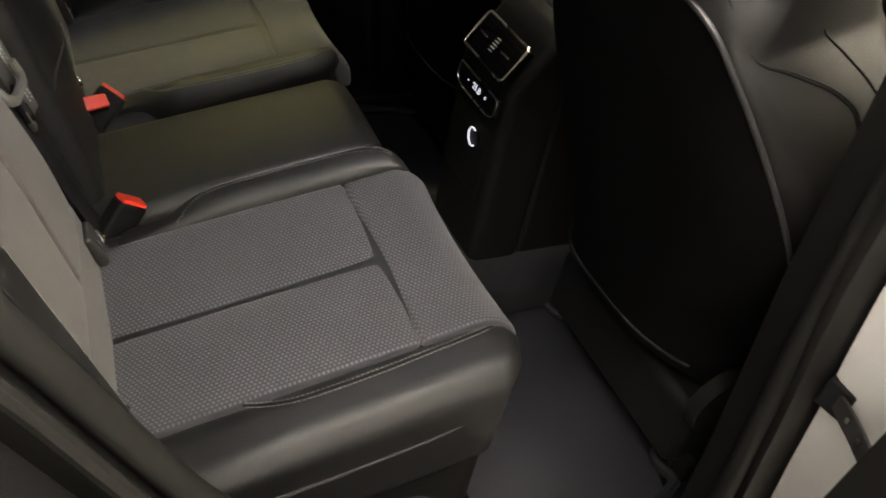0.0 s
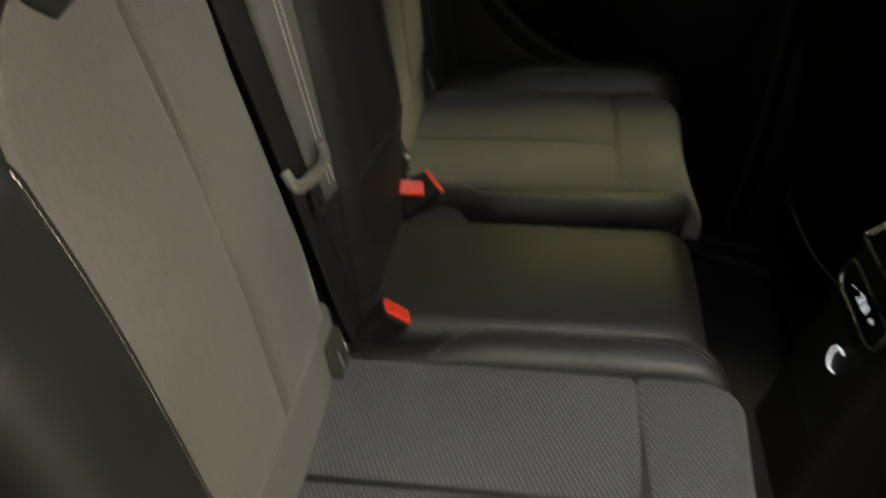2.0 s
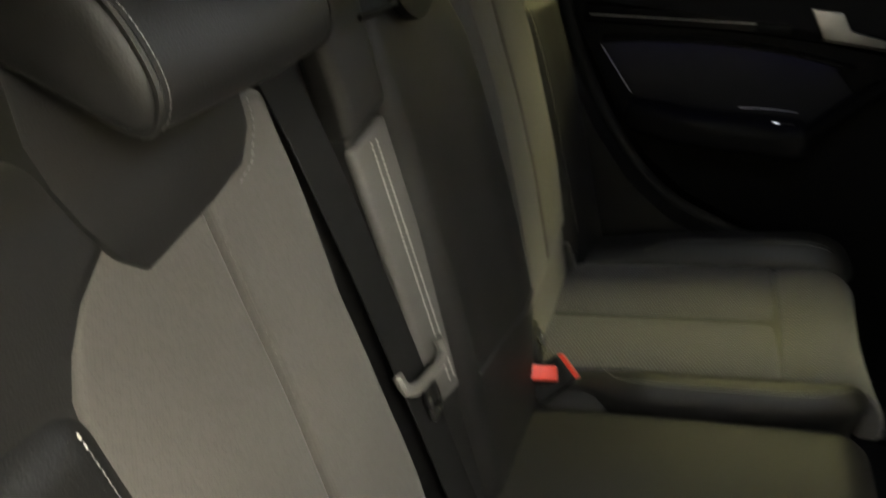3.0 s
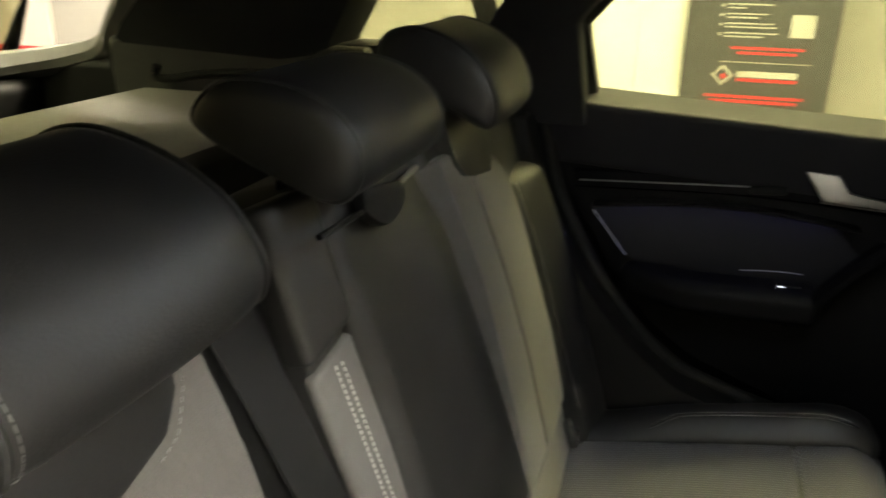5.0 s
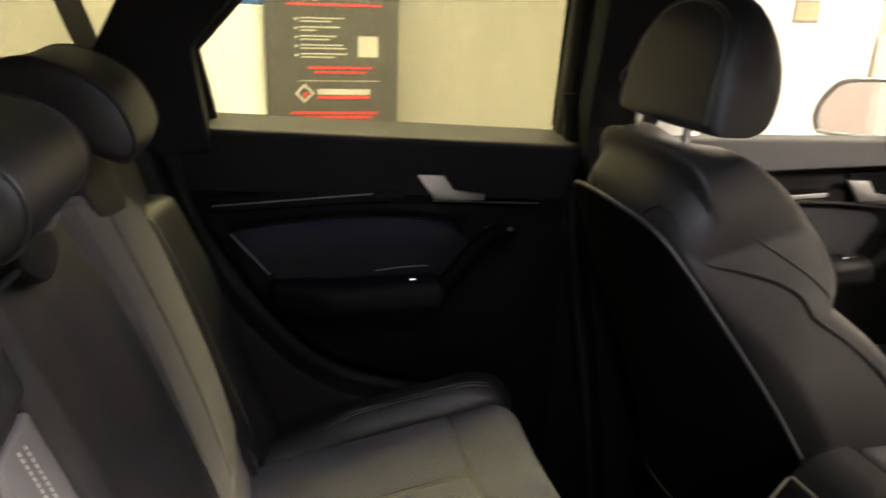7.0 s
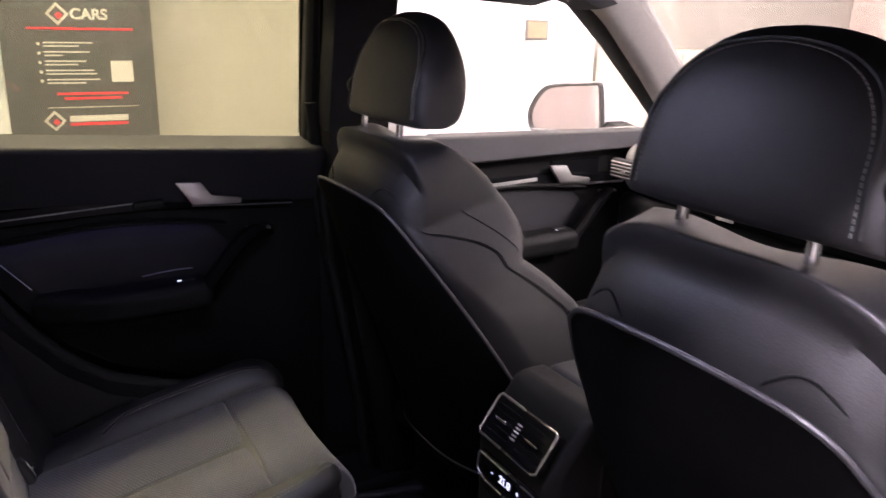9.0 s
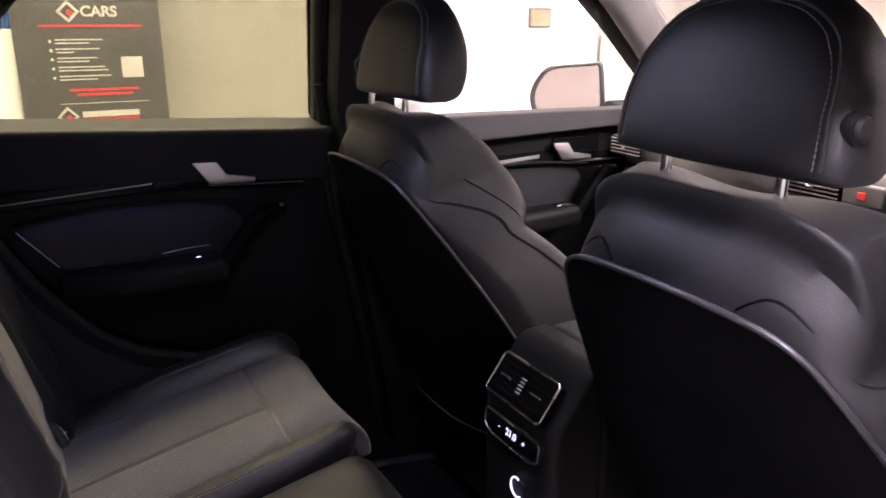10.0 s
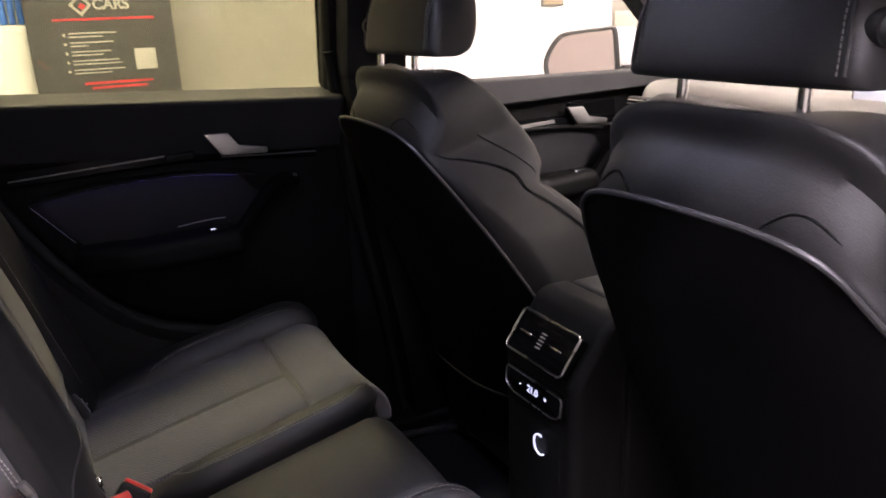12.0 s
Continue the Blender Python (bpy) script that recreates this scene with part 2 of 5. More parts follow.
def spline(points, n=8, closed=False):
    """A smooth curve through a few points."""
    p = [np.array(q, float) for q in points]
    m, out = len(p), []
    for i in range(m if closed else m - 1):
        a, b = p[i], p[(i + 1) % m]
        z = p[(i - 1) % m] if (closed or i) else 2 * a - b
        c = p[(i + 2) % m] if (closed or i + 2 < m) else 2 * b - a
        for k in range(n):
            t = k / n
            out.append(0.5 * (2 * a + (b - z) * t + (2 * z - 5 * a + 4 * b - c) * t * t + (3 * a - z - 3 * b + c) * t**3))
    if not closed:
        out.append(p[-1])
    return out


def plate(outline, axis, a, b, bevel=0.006, holes=()):
    """A flat plate with an outline in the plane across axis, between a and b, its edges bevelled."""
    bm = bmesh.new()

    def spot(q, w):
        c = list(q)
        c.insert("xyz".index(axis), w)
        return c

    f = bm.faces.new([bm.verts.new(spot(q, a)) for q in outline])
    ex = bmesh.ops.extrude_face_region(bm, geom=[f])
    d = [0, 0, 0]
    d["xyz".index(axis)] = b - a
    bmesh.ops.translate(bm, vec=d, verts=[g for g in ex["geom"] if isinstance(g, bmesh.types.BMVert)])
    if bevel:
        bmesh.ops.bevel(bm, geom=list(bm.edges), offset=bevel, segments=2, affect="EDGES", profile=0.6)
    bmesh.ops.recalc_face_normals(bm, faces=bm.faces)
    bm.verts.index_update()
    v = np.array([q.co[:] for q in bm.verts])
    fs = [tuple(q.index for q in g.verts) for g in bm.faces]
    bm.free()
    return v, fs


def join(*pieces):
    vs, fs, n = [], [], 0
    for v, f in pieces:
        vs.append(v)
        fs += [tuple(i + n for i in g) for g in f]
        n += len(v)
    return np.concatenate(vs), fs


def bent(geo, f):
    v, fs = geo
    return f(np.array(v, float)), fs


def mirrored(geo, s):
    """The same shape on the other side of the car when s is negative."""
    v, fs = geo
    if s > 0:
        return v, fs
    v = np.array(v, float)
    v[:, 1] *= -1
    return v, [g[::-1] for g in fs]


def turned(geo, m):
    v, fs = geo
    r = np.array(m.to_3x3())
    return np.array(v) @ r.T + np.array(m.translation), fs


def mesh_of(name, geo, mat, smooth=True):
    v, fs = geo
    me = bpy.data.meshes.new(name)
    me.from_pydata(np.asarray(v, float).tolist(), [], [tuple(map(int, g)) for g in fs])
    me.materials.append(mat)
    if smooth:
        me.polygons.foreach_set("use_smooth", [True] * len(me.polygons))
        me.set_sharp_from_angle(angle=radians(40))
    me.update()
    return me


def thing(name, at, label, category, group="", kind=""):
    """The empty that carries a thing's parts."""
    ob = new(name)
    ob.empty_display_size = 0.05
    ob.location = at
    return tagged(ob, label, category, group, kind)


def part(name, geo, mat, parent, label="", smooth=True):
    """One mesh under a thing or a part; places are given in the world."""
    top = parent.parent or parent
    off = np.array(top.location)
    v, fs = geo
    ob = new(name, mesh_of(name, (np.asarray(v, float) - off, fs), mat, smooth))
    ob.parent = parent
    return tagged(ob, label)


def solid(name, geo, mat, label, category, kind="", smooth=True, group=""):
    """A thing or a piece of the setting that is one mesh."""
    v, fs = geo
    v = np.asarray(v, float)
    at = np.array([(v[:, 0].min() + v[:, 0].max()) / 2, (v[:, 1].min() + v[:, 1].max()) / 2, v[:, 2].min()])
    ob = new(name, mesh_of(name, (v - at, fs), mat, smooth))
    ob.location = at
    return tagged(ob, label, category, group, kind)


def stitches(path, gap=0.006, length=0.0038, r=0.0007, up=(0, 0, 1)):
    """A row of short threads along a path."""
    p = np.array(path, float)
    seg = np.linalg.norm(np.diff(p, axis=0), axis=1)
    run = np.r_[0, np.cumsum(seg)]
    out = []
    for s in np.arange(gap, run[-1] - gap, gap):
        q = [np.array([np.interp(s + d, run, p[:, a]) for a in range(3)]) for d in (-length / 2, length / 2)]
        out.append(sweep(q, [(r, 0), (0, r), (-r, 0), (0, -r)], up=up))
    return join(*out)


def lettering(name, text, size, mat, parent, m, depth=0.001, bold=0.0):
    """Raised letters in the built-in font, as a mesh part; m places them in the world."""
    cu = bpy.data.curves.new(name, "FONT")
    cu.body, cu.size, cu.extrude, cu.align_x, cu.align_y = text, size, depth, "CENTER", "CENTER"
    cu.offset = bold
    tmp = new(name, cu)
    bpy.context.view_layer.update()
    me = bpy.data.meshes.new_from_object(tmp.evaluated_get(bpy.context.evaluated_depsgraph_get()))
    bpy.data.objects.remove(tmp)
    top = parent.parent or parent
    me.transform(Matrix.Translation(-Vector(top.location)) @ m)
    me.materials.clear()
    me.materials.append(mat)
    ob = new(name, me)
    ob.parent = parent
    return ob


# ---- garage ----
solid("ground", block((-7, -6, -0.2), (8, 6, 0), 0.005, 5), CONCRETE, "smooth grey concrete garage floor", "floor", "structure")
FAR_Y = 4.3
solid("wall_north", block((-7, FAR_Y, 0), (8, FAR_Y + 0.15, 3.2), 0.005, 5), WALL, "cream painted garage wall", "wall", "structure")
# Near wall is out of view, drawn close to bounce light into the car.
solid("bounce_wall_south", block((-7, -4.5, 0), (8, -4.35, 3.2), 0.005, 5), WALL, "cream painted garage wall", "wall", "structure")
solid("wall_east", block((7.85, -4.35, 0), (8, FAR_Y, 3.2), 0.005, 5), WALL_PINK, "pinkish beige garage wall", "wall", "structure")
solid("wall_west", block((-7, -4.35, 0), (-6.85, FAR_Y, 3.2), 0.005, 5), WALL_PINK, "pinkish beige garage wall", "wall", "structure")
solid("ceiling", block((-7, -6, 3.2), (8, FAR_Y + 0.15, 3.3), 0.005, 5), CEIL, "plain painted garage ceiling", "ceiling", "structure")
solid("wall_panel_rear", block((-6.84, FAR_Y - 0.03, 0), (-4.62, FAR_Y - 0.002, 3.198), 0.004, 3), WALL_PINK, "pinkish painted wall panel", "wall panel", "structure")
solid("wall_stripe", block((-6.84, FAR_Y - 0.036, 0.74), (-4.62, FAR_Y - 0.031, 0.84), 0.001, 3), INK_RED, "red painted stripe along the wall", "stripe", "structure")


def added_ceiling_light(at, lit, lx, ly):
    x, y = at
    t = thing("added_ceiling_light", (x, y, 3.2), "long white tube light added on the garage ceiling, out of view", "ceiling light", "ceiling lights")
    part("housing", block((x - lx / 2, y - ly / 2, 3.14), (x + lx / 2, y + ly / 2, 3.198), 0.01, 1), PAINT, t)
    part("diffuser", block((x - lx / 2 + 0.01, y - ly / 2 + 0.01, 3.10), (x + lx / 2 - 0.01, y + ly / 2 - 0.01, 3.137), 0.015, 1), lit, t, "glowing diffuser")


# No tube is in view; each is placed and sized to light the car.
for spot, lx, ly in (((-2.6, 2.6), 2.4, 0.16), ((0.45, 1.62), 2.4, 0.34), ((0.4, 2.05), 2.0, 0.22), ((4.0, 3.2), 2.4, 0.16), ((6.7, 1.9), 2.4, 0.16)):
    added_ceiling_light(spot, TUBE_GLOW, lx, ly)
added_ceiling_light((2.35, -1.15), TUBE_FRONT, 0.34, 2.0)
added_ceiling_light((3.2, -3.3), TUBE_FRONT, 2.0, 0.34)
for spot, lx, ly in (((-2.9, -0.6), 2.4, 0.16), ((-0.4, -1.80), 2.4, 0.24), ((2.3, -2.75), 2.4, 0.32)):
    added_ceiling_light(spot, TUBE_COOL, lx, ly)

# roll-up banner
BX, BY = 0.462, 3.8
banner = thing("roll_up_banner", (BX, BY, 0), "charcoal roll-up advertising banner with red and white print", "banner")
part("base", block((BX - 0.39, BY - 0.12, 0), (BX + 0.39, BY + 0.10, 0.08), 0.025, 0.2), ALU, banner, "silver aluminium foot")
part("sheet", block((BX - 0.372, BY - 0.004, 0.07), (BX + 0.372, BY + 0.004, 2.02), 0.003, 0.3), BANNER, banner, "printed charcoal sheet")
part("top_rail", block((BX - 0.38, BY - 0.012, 2.015), (BX + 0.38, BY + 0.012, 2.045), 0.008, 0.3), ALU, banner)
part("pole", tube([(BX, BY + 0.03, 0.05), (BX, BY + 0.03, 2.03)], 0.01), ALU, banner)


def print_bar(name, x0, x1, z, h, mat, label=""):
    part(name, block((x0, BY - 0.0075, z - h / 2), (x1, BY - 0.0055, z + h / 2), 0.0008, 1), mat, banner, label, smooth=False)


def print_diamond(x, z, r):
    for name, rad, mat, y in (("emblem", r, INK_WHITE, 0.0075), ("emblem_field", r * 0.66, BANNER, 0.0095), ("emblem_mark", r * 0.34, INK_RED, 0.0115)):
        dx = r * 0.12 if name == "emblem_mark" else 0
        out = [(x - rad + dx, z - dx), (x + dx, z + rad - dx), (x + rad + dx, z - dx), (x + dx, z - rad - dx)]
        part(name, plate(out, "y", BY - y, BY - y + 0.002, 0.0004), mat, banner, smooth=False)


print_diamond(0.367, 1.521, 0.058)
lettering("word", "CARS", 0.076, INK_WHITE, banner, pose(0.520, BY - 0.0065, 1.520, 90, 0, 0), 0.001, 0.0026)
print_bar("red_line", 0.215, 0.735, 1.447, 0.012, INK_RED)
for k in range(5):
    z = 1.368 - 0.048 * k
    part("bullet", plate([(0.262 + 0.009 * math.cos(a * math.pi / 4), z + 0.009 * math.sin(a * math.pi / 4)) for a in range(8)], "y", BY - 0.0075, BY - 0.0055, 0), INK_WHITE, banner, smooth=False)
    print_bar("text_line", 0.285, 0.285 + (0.24, 0.22, 0.20, 0.235, 0.26)[k], z + 0.007, 0.0075, INK_WHITE)
    print_bar("text_line", 0.285, 0.285 + (0.17, 0.09, 0.16, 0.25, 0.19)[k], z - 0.011, 0.0075, INK_WHITE)
print_bar("white_square", 0.605, 0.718, 1.225, 0.113, INK_WHITE)
print_bar("red_text", 0.325, 0.685, 1.108, 0.013, INK_RED)
print_bar("red_text", 0.36, 0.65, 1.083, 0.013, INK_RED)
print_bar("white_line", 0.27, 0.73, 1.035, 0.004, INK_WHITE)
print_diamond(0.302, 0.965, 0.056)
print_bar("name_bar", 0.375, 0.672, 0.974, 0.032, INK_WHITE)
print_bar("name_bar", 0.375, 0.672, 0.944, 0.016, INK_RED)
print_bar("red_text", 0.22, 0.72, 0.855, 0.015, INK_RED)
print_bar("red_text", 0.25, 0.69, 0.83, 0.015, INK_RED)

# white cabinet behind the banner, with blue bottles on it
cab = thing("storage_cabinet", (-0.15, 4.05, 0), "white steel storage cabinet against the wall", "cabinet")
part("body", block((-0.42, 3.92, 0.03), (0.10, 4.28, 1.43), 0.006, 0.4), WALL_WHITE, cab)
part("door", block((-0.41, 3.905, 0.06), (-0.165, 3.918, 1.40), 0.004, 0.4), WALL_WHITE, cab)
part("door", block((-0.155, 3.905, 0.06), (0.09, 3.918, 1.40), 0.004, 0.4), WALL_WHITE, cab)
part("plinth", block((-0.41, 3.94, 0), (0.09, 4.27, 0.028), 0.003, 0.4), PLASTIC, cab)
for k in range(4):
    x = -0.05 + 0.042 * k
    b = thing("spray_bottle", (x, 4.0, 1.431), "blue plastic bottle standing on the white cabinet", "bottle", "bottles on the cabinet")
    part("bottle", block((x - 0.017, 3.983, 1.431), (x + 0.017, 4.017, 1.60), 0.014, 0.1), BLUE, b)
    part("cap", block((x - 0.009, 3.991, 1.60), (x + 0.009, 4.009, 1.64), 0.006, 0.1), PAINT, b, "white cap")

# things on and beside the far wall, ahead of the car
notice = thing("framed_notice", (3.80, FAR_Y, 1.40), "small framed brown notice on the white wall", "notice")
part("frame", block((3.70, FAR_Y - 0.052, 1.42), (3.91, FAR_Y - 0.033, 1.57), 0.004, 0.3), BELT_CLIP, notice)
part("print", block((3.715, FAR_Y - 0.056, 1.435), (3.895, FAR_Y - 0.0525, 1.555), 0.001, 0.3), BRASS, notice)
solid("pilaster", block((2.35, FAR_Y - 0.03, 0), (4.42, FAR_Y - 0.002, 3.198), 0.004, 3), WALL_WHITE, "white painted wall panel", "wall panel", "structure")
cup = thing("cupboard", (5.0, 4.1, 0), "beige cupboard with a round blue sticker", "cupboard")
part("body", block((4.45, 3.95, 0.02), (5.75, 4.27, 1.36), 0.008, 0.5), CUPBOARD, cup)
part("door", block((4.47, 3.935, 0.05), (5.09, 3.948, 1.33), 0.004, 0.5), CUPBOARD, cup)
part("door", block((5.11, 3.935, 0.05), (5.73, 3.948, 1.33), 0.004, 0.5), CUPBOARD, cup)
part("sticker", plate([(4.68 + 0.05 * math.cos(a * math.pi / 8), 1.27 + 0.05 * math.sin(a * math.pi / 8)) for a in range(16)], "y", 3.931, 3.934, 0), BLUE, cup, "round blue sticker")
part("plinth", block((4.47, 3.97, 0), (5.73, 4.26, 0.019), 0.003, 0.5), PLASTIC, cup)
board = thing("wall_poster", (7.8, 2.6, 1.3), "pale blue poster on the pinkish wall", "poster")
part("sheet", block((7.835, 2.35, 1.25), (7.848, 2.75, 2.1), 0.003, 0.4), BLUE, board)


# ---- car shell ----
car = thing("car_body", (0.3, 0, 0.25), "white estate car body with black cabin lining", "car")
part("roof_skin", bent(block((-1.05, -0.66, 1.675), (1.15, 0.66, 1.715), 0.02, 0.1), lambda v: np.c_[v[:, 0], v[:, 1], v[:, 2] - 0.06 * (v[:, 1] / 0.62) ** 2 - 0.03 * ((v[:, 0] - 0.1) / 1.1) ** 2]), PAINT, car, "white painted roof")
part("headlining", bent(block((-1.02, -0.65, 1.64), (1.15, 0.65, 1.665), 0.008, 0.1), lambda v: np.c_[v[:, 0], v[:, 1], v[:, 2] - 0.05 * (v[:, 1] / 0.62) ** 2 - 0.03 * ((v[:, 0] - 0.1) / 1.1) ** 2]), LINING, car, "black cloth headlining")
part("floor_pan", block((-1.3, -0.74, 0.34), (1.95, 0.74, 0.40), 0.02, 0.4), CARPET, car, "black carpeted floor")
part("tunnel", bent(block((0.2, -0.16, 0.36), (1.75, 0.16, 0.52), 0.06, 0.06), lambda v: v), CARPET, car, "carpeted floor tunnel")
part("seat_riser", bent(block((-0.45, -0.64, 0.36), (0.40, 0.64, 0.60), 0.05, 0.1), lambda v: v), CARPET, car, "carpeted step under the bench")
part("bulkhead", block((1.90, -0.76, 0.36), (1.98, 0.76, 1.10), 0.02, 0.3), PLASTIC, car)
part("bonnet", bent(block((1.85, -0.80, 0.98), (2.95, 0.80, 1.06), 0.03, 0.12), lambda v: np.c_[v[:, 0], v[:, 1], v[:, 2] - 0.10 * ((v[:, 0] - 1.85) / 1.1) ** 2 - 0.05 * (v[:, 1] / 0.8) ** 4]), PAINT, car, "white bonnet")
part("front_bumper", bent(block((2.85, -0.86, 0.30), (3.12, 0.86, 0.92), 0.09, 0.15), lambda v: np.c_[v[:, 0] - 0.18 * (v[:, 1] / 0.86) ** 2, v[:, 1], v[:, 2]]), PAINT, car)
part("rear_bumper", bent(block((-1.62, -0.86, 0.34), (-1.28, 0.86, 0.86), 0.09, 0.15), lambda v: np.c_[v[:, 0] + 0.14 * (v[:, 1] / 0.86) ** 2, v[:, 1], v[:, 2]]), PAINT, car)
part("cargo_floor", block((-1.3, -0.62, 0.72), (-0.30, 0.62, 0.76), 0.01, 0.3), CARPET, car)


def lean_in(s):
    """Upper body sides lean towards the roof."""
    def f(v):
        up = np.clip(v[:, 2] - 1.26, 0, 1)
        return np.c_[v[:, 0], v[:, 1] - s * 0.30 * up, v[:, 2]]
    return f


for s in (1, -1):
    side = lambda geo: bent(mirrored(geo, s), lean_in(s))
    part("roof_rail", side(plate([(-1.05, 1.55), (-1.0, 1.68), (1.12, 1.68), (1.36, 1.57), (1.30, 1.555), (1.10, 1.615), (-0.5, 1.615)], "y", 0.68, 0.77, 0.012)), LINING, car)
    part("c_pillar", side(plate([(-0.10, 1.25), (-0.19, 1.385), (-0.05, 1.62), (0.15, 1.62), (-0.025, 1.425), (-0.005, 1.25)], "y", 0.685, 0.765, 0.012)), LINING, car, "black C-pillar trim")
    part("d_pillar", side(plate([(-0.44, 1.37), (-0.26, 1.62), (-0.60, 1.62), (-0.86, 1.40), (-0.925, 1.33), (-0.90, 1.22), (-0.5, 1.22)], "y", 0.63, 0.77, 0.02)), LINING, car, "black D-pillar trim")
    part("quarter_sill", side(plate([(-0.50, 1.20), (-0.45, 1.375), (-0.195, 1.38), (-0.11, 1.245), (-0.11, 1.20)], "y", 0.66, 0.77, 0.01)), PLASTIC, car)
    part("quarter_glass", side(plate([(-0.46, 1.375), (-0.28, 1.62), (-0.04, 1.62), (-0.19, 1.378)], "y", 0.755, 0.759, 0)), GLASS_DARK, car)
    part("cargo_side", mirrored(block((-0.90, 0.60, 0.72), (-0.37, 0.68, 1.372), 0.012, 0.2), s), CARGO, car, "dark cargo side trim")
    part("cargo_corner", mirrored(block((-1.24, 0.655, 0.72), (-0.905, 0.73, 1.318), 0.02, 0.2), s), PLASTIC_SOFT, car, "dark lining behind the boot opening")
    part("quarter_skin", mirrored(plate([(-1.45, 0.42), (-1.48, 0.95), (-1.30, 1.24), (-0.12, 1.27), (0.0, 1.0), (0.16, 0.75), (0.16, 0.42), (0.02, 0.42), (-0.05, 0.62), (-0.25, 0.76), (-0.5, 0.80), (-0.75, 0.74), (-0.92, 0.60), (-0.98, 0.42)], "y", 0.80, 0.86, 0.012), s), PAINT, car, "white rear wing")
    part("front_wing", mirrored(plate([(1.74, 0.30), (1.72, 1.10), (1.95, 1.06), (2.9, 0.93), (2.95, 0.5), (2.75, 0.42), (2.65, 0.62), (2.45, 0.75), (2.2, 0.74), (2.0, 0.58), (1.93, 0.30)], "y", 0.80, 0.87, 0.012), s), PAINT, car, "white front wing")
    part("sill", mirrored(block((0.02, 0.70, 0.30), (1.75, 0.86, 0.43), 0.03, 0.3), s), PAINT, car)
    part("sill_cover", mirrored(block((0.15, 0.66, 0.40), (1.70, 0.835, 0.439), 0.012, 0.3), s), PLASTIC, car)
    part("a_pillar", side(sweep(spline([(1.13, 0.705, 1.680), (1.34, 0.715, 1.600), (1.50, 0.725, 1.490), (1.68, 0.735, 1.350), (1.84, 0.75, 1.215)], 6), bar(0.105, 0.060), up=(0, 1, 0))), PILLAR_GREY, car, "grey lined A-pillar")
    for cx in (2.33, -0.49):
        w = part("wheel", mirrored(turned(sweep([(0, 0, 0), (0, 0.02, 0), (0, 0.20, 0), (0, 0.22, 0)], ring(0.34, 28), up=(0, 0, 1), scale=[0.94, 1, 1, 0.94]), Matrix.Translation((cx, 0.64, 0.345))), s), RUBBER, car, "black tyre and wheel")
        part("rim", mirrored(turned(sweep([(0, 0, 0), (0, 0.012, 0)], ring(0.24, 24), up=(0, 0, 1)), Matrix.Translation((cx, 0.862, 0.345))), s), ALU, w, "alloy rim")
part("inner_side", block((-1.30, 0.795, 0.40), (1.78, 0.83, 1.235), 0.006, 0.5), PLASTIC, car, "dark inner body side")
part("inner_side", block((0.93, -0.83, 0.40), (1.78, -0.80, 1.235), 0.006, 0.5), PLASTIC, car, "dark inner body side")
part("windscreen", bent(block((1.12, -0.66, 1.555), (1.90, 0.66, 1.559), 0.0015, 0.08), lambda v: np.c_[v[:, 0], v[:, 1], np.interp(v[:, 0], (1.12, 1.34, 1.50, 1.68, 1.90), (1.695, 1.630, 1.520, 1.380, 1.185)) + (v[:, 2] - 1.557)]), GLASS, car)
# Dark colour here paints the shade below the pale tailgate rim.
part("shaded_tailgate_lower", bent(block((-1.40, -0.79, 0.80), (-1.20, 0.79, 1.275), 0.03, 0.1), lambda v: np.c_[v[:, 0] + 0.22 * np.clip(v[:, 2] - 0.9, 0, 1), v[:, 1], v[:, 2]]), PLASTIC_SOFT, car, "tailgate lining coloured dark for the shade in the boot")
part("tailgate_rim", sweep(spline([(-0.86, -0.665, 1.480), (-0.925, -0.680, 1.400), (-0.985, -0.690, 1.335), (-1.09, -0.665, 1.310), (-1.19, -0.58, 1.298), (-1.21, -0.40, 1.295), (-1.21, 0.40, 1.295), (-1.19, 0.58, 1.298), (-1.09, 0.665, 1.310), (-0.985, 0.690, 1.335), (-0.925, 0.680, 1.400), (-0.86, 0.665, 1.480)], 5), bar(0.06, 0.055, 0.35), up=(0.3, 0, 1)), TAILGATE, car, "grey tailgate trim round the rear window")
part("tailgate_frame", sweep([(-1.24, -0.68, 1.29), (-1.24, 0.68, 1.29), (-0.96, 0.60, 1.64), (-0.96, -0.60, 1.64)], bar(0.05, 0.06), closed=True, up=(0.7, 0, 0.7)), LINING, car)
part("rear_window", bent(block((-1.24, -0.66, 1.25), (-0.97, 0.66, 1.254), 0.0015, 0.3), lambda v: np.c_[v[:, 0], v[:, 1], 1.30 + (v[:, 0] + 1.23) * 1.28 + (v[:, 2] - 1.252)]), GLASS_DARK, car)


# ---- rear bench ----
RECLINE = radians(17)
SB, CB = math.sin(RECLINE), math.cos(RECLINE)
MID_Y = 0.012  # the bench's middle


def top_z(x):
    return 0.722 + 0.208 * np.asarray(x)


def on_cushion(v, edge=0.450, rad=0.062):
    """Lays a flat block (z from the cushion's top) on the sloping cushion and rolls it down over the front edge."""
    x, y, h = v[:, 0], v[:, 1], v[:, 2]
    over = np.clip(x - edge, 0, None)
    ang = np.minimum(over / rad, 1.50)
    rest = over - ang * rad
    zc = top_z(edge) - rad
    rx = edge + (rad + h) * np.sin(ang) + rest * np.cos(ang)
    rz = zc + (rad + h) * np.cos(ang) - rest * np.sin(ang)
    flat = x <= edge
    return np.c_[np.where(flat, x, rx), y, np.where(flat, top_z(x) + h, rz)]


def on_back(v):
    """From (up the backrest, across, out of it) to the world."""
    s, y, o = v[:, 0], v[:, 1], v[:, 2]
    return np.c_[0.040 - s * SB + o * CB, y, 0.735 + s * CB + o * SB]


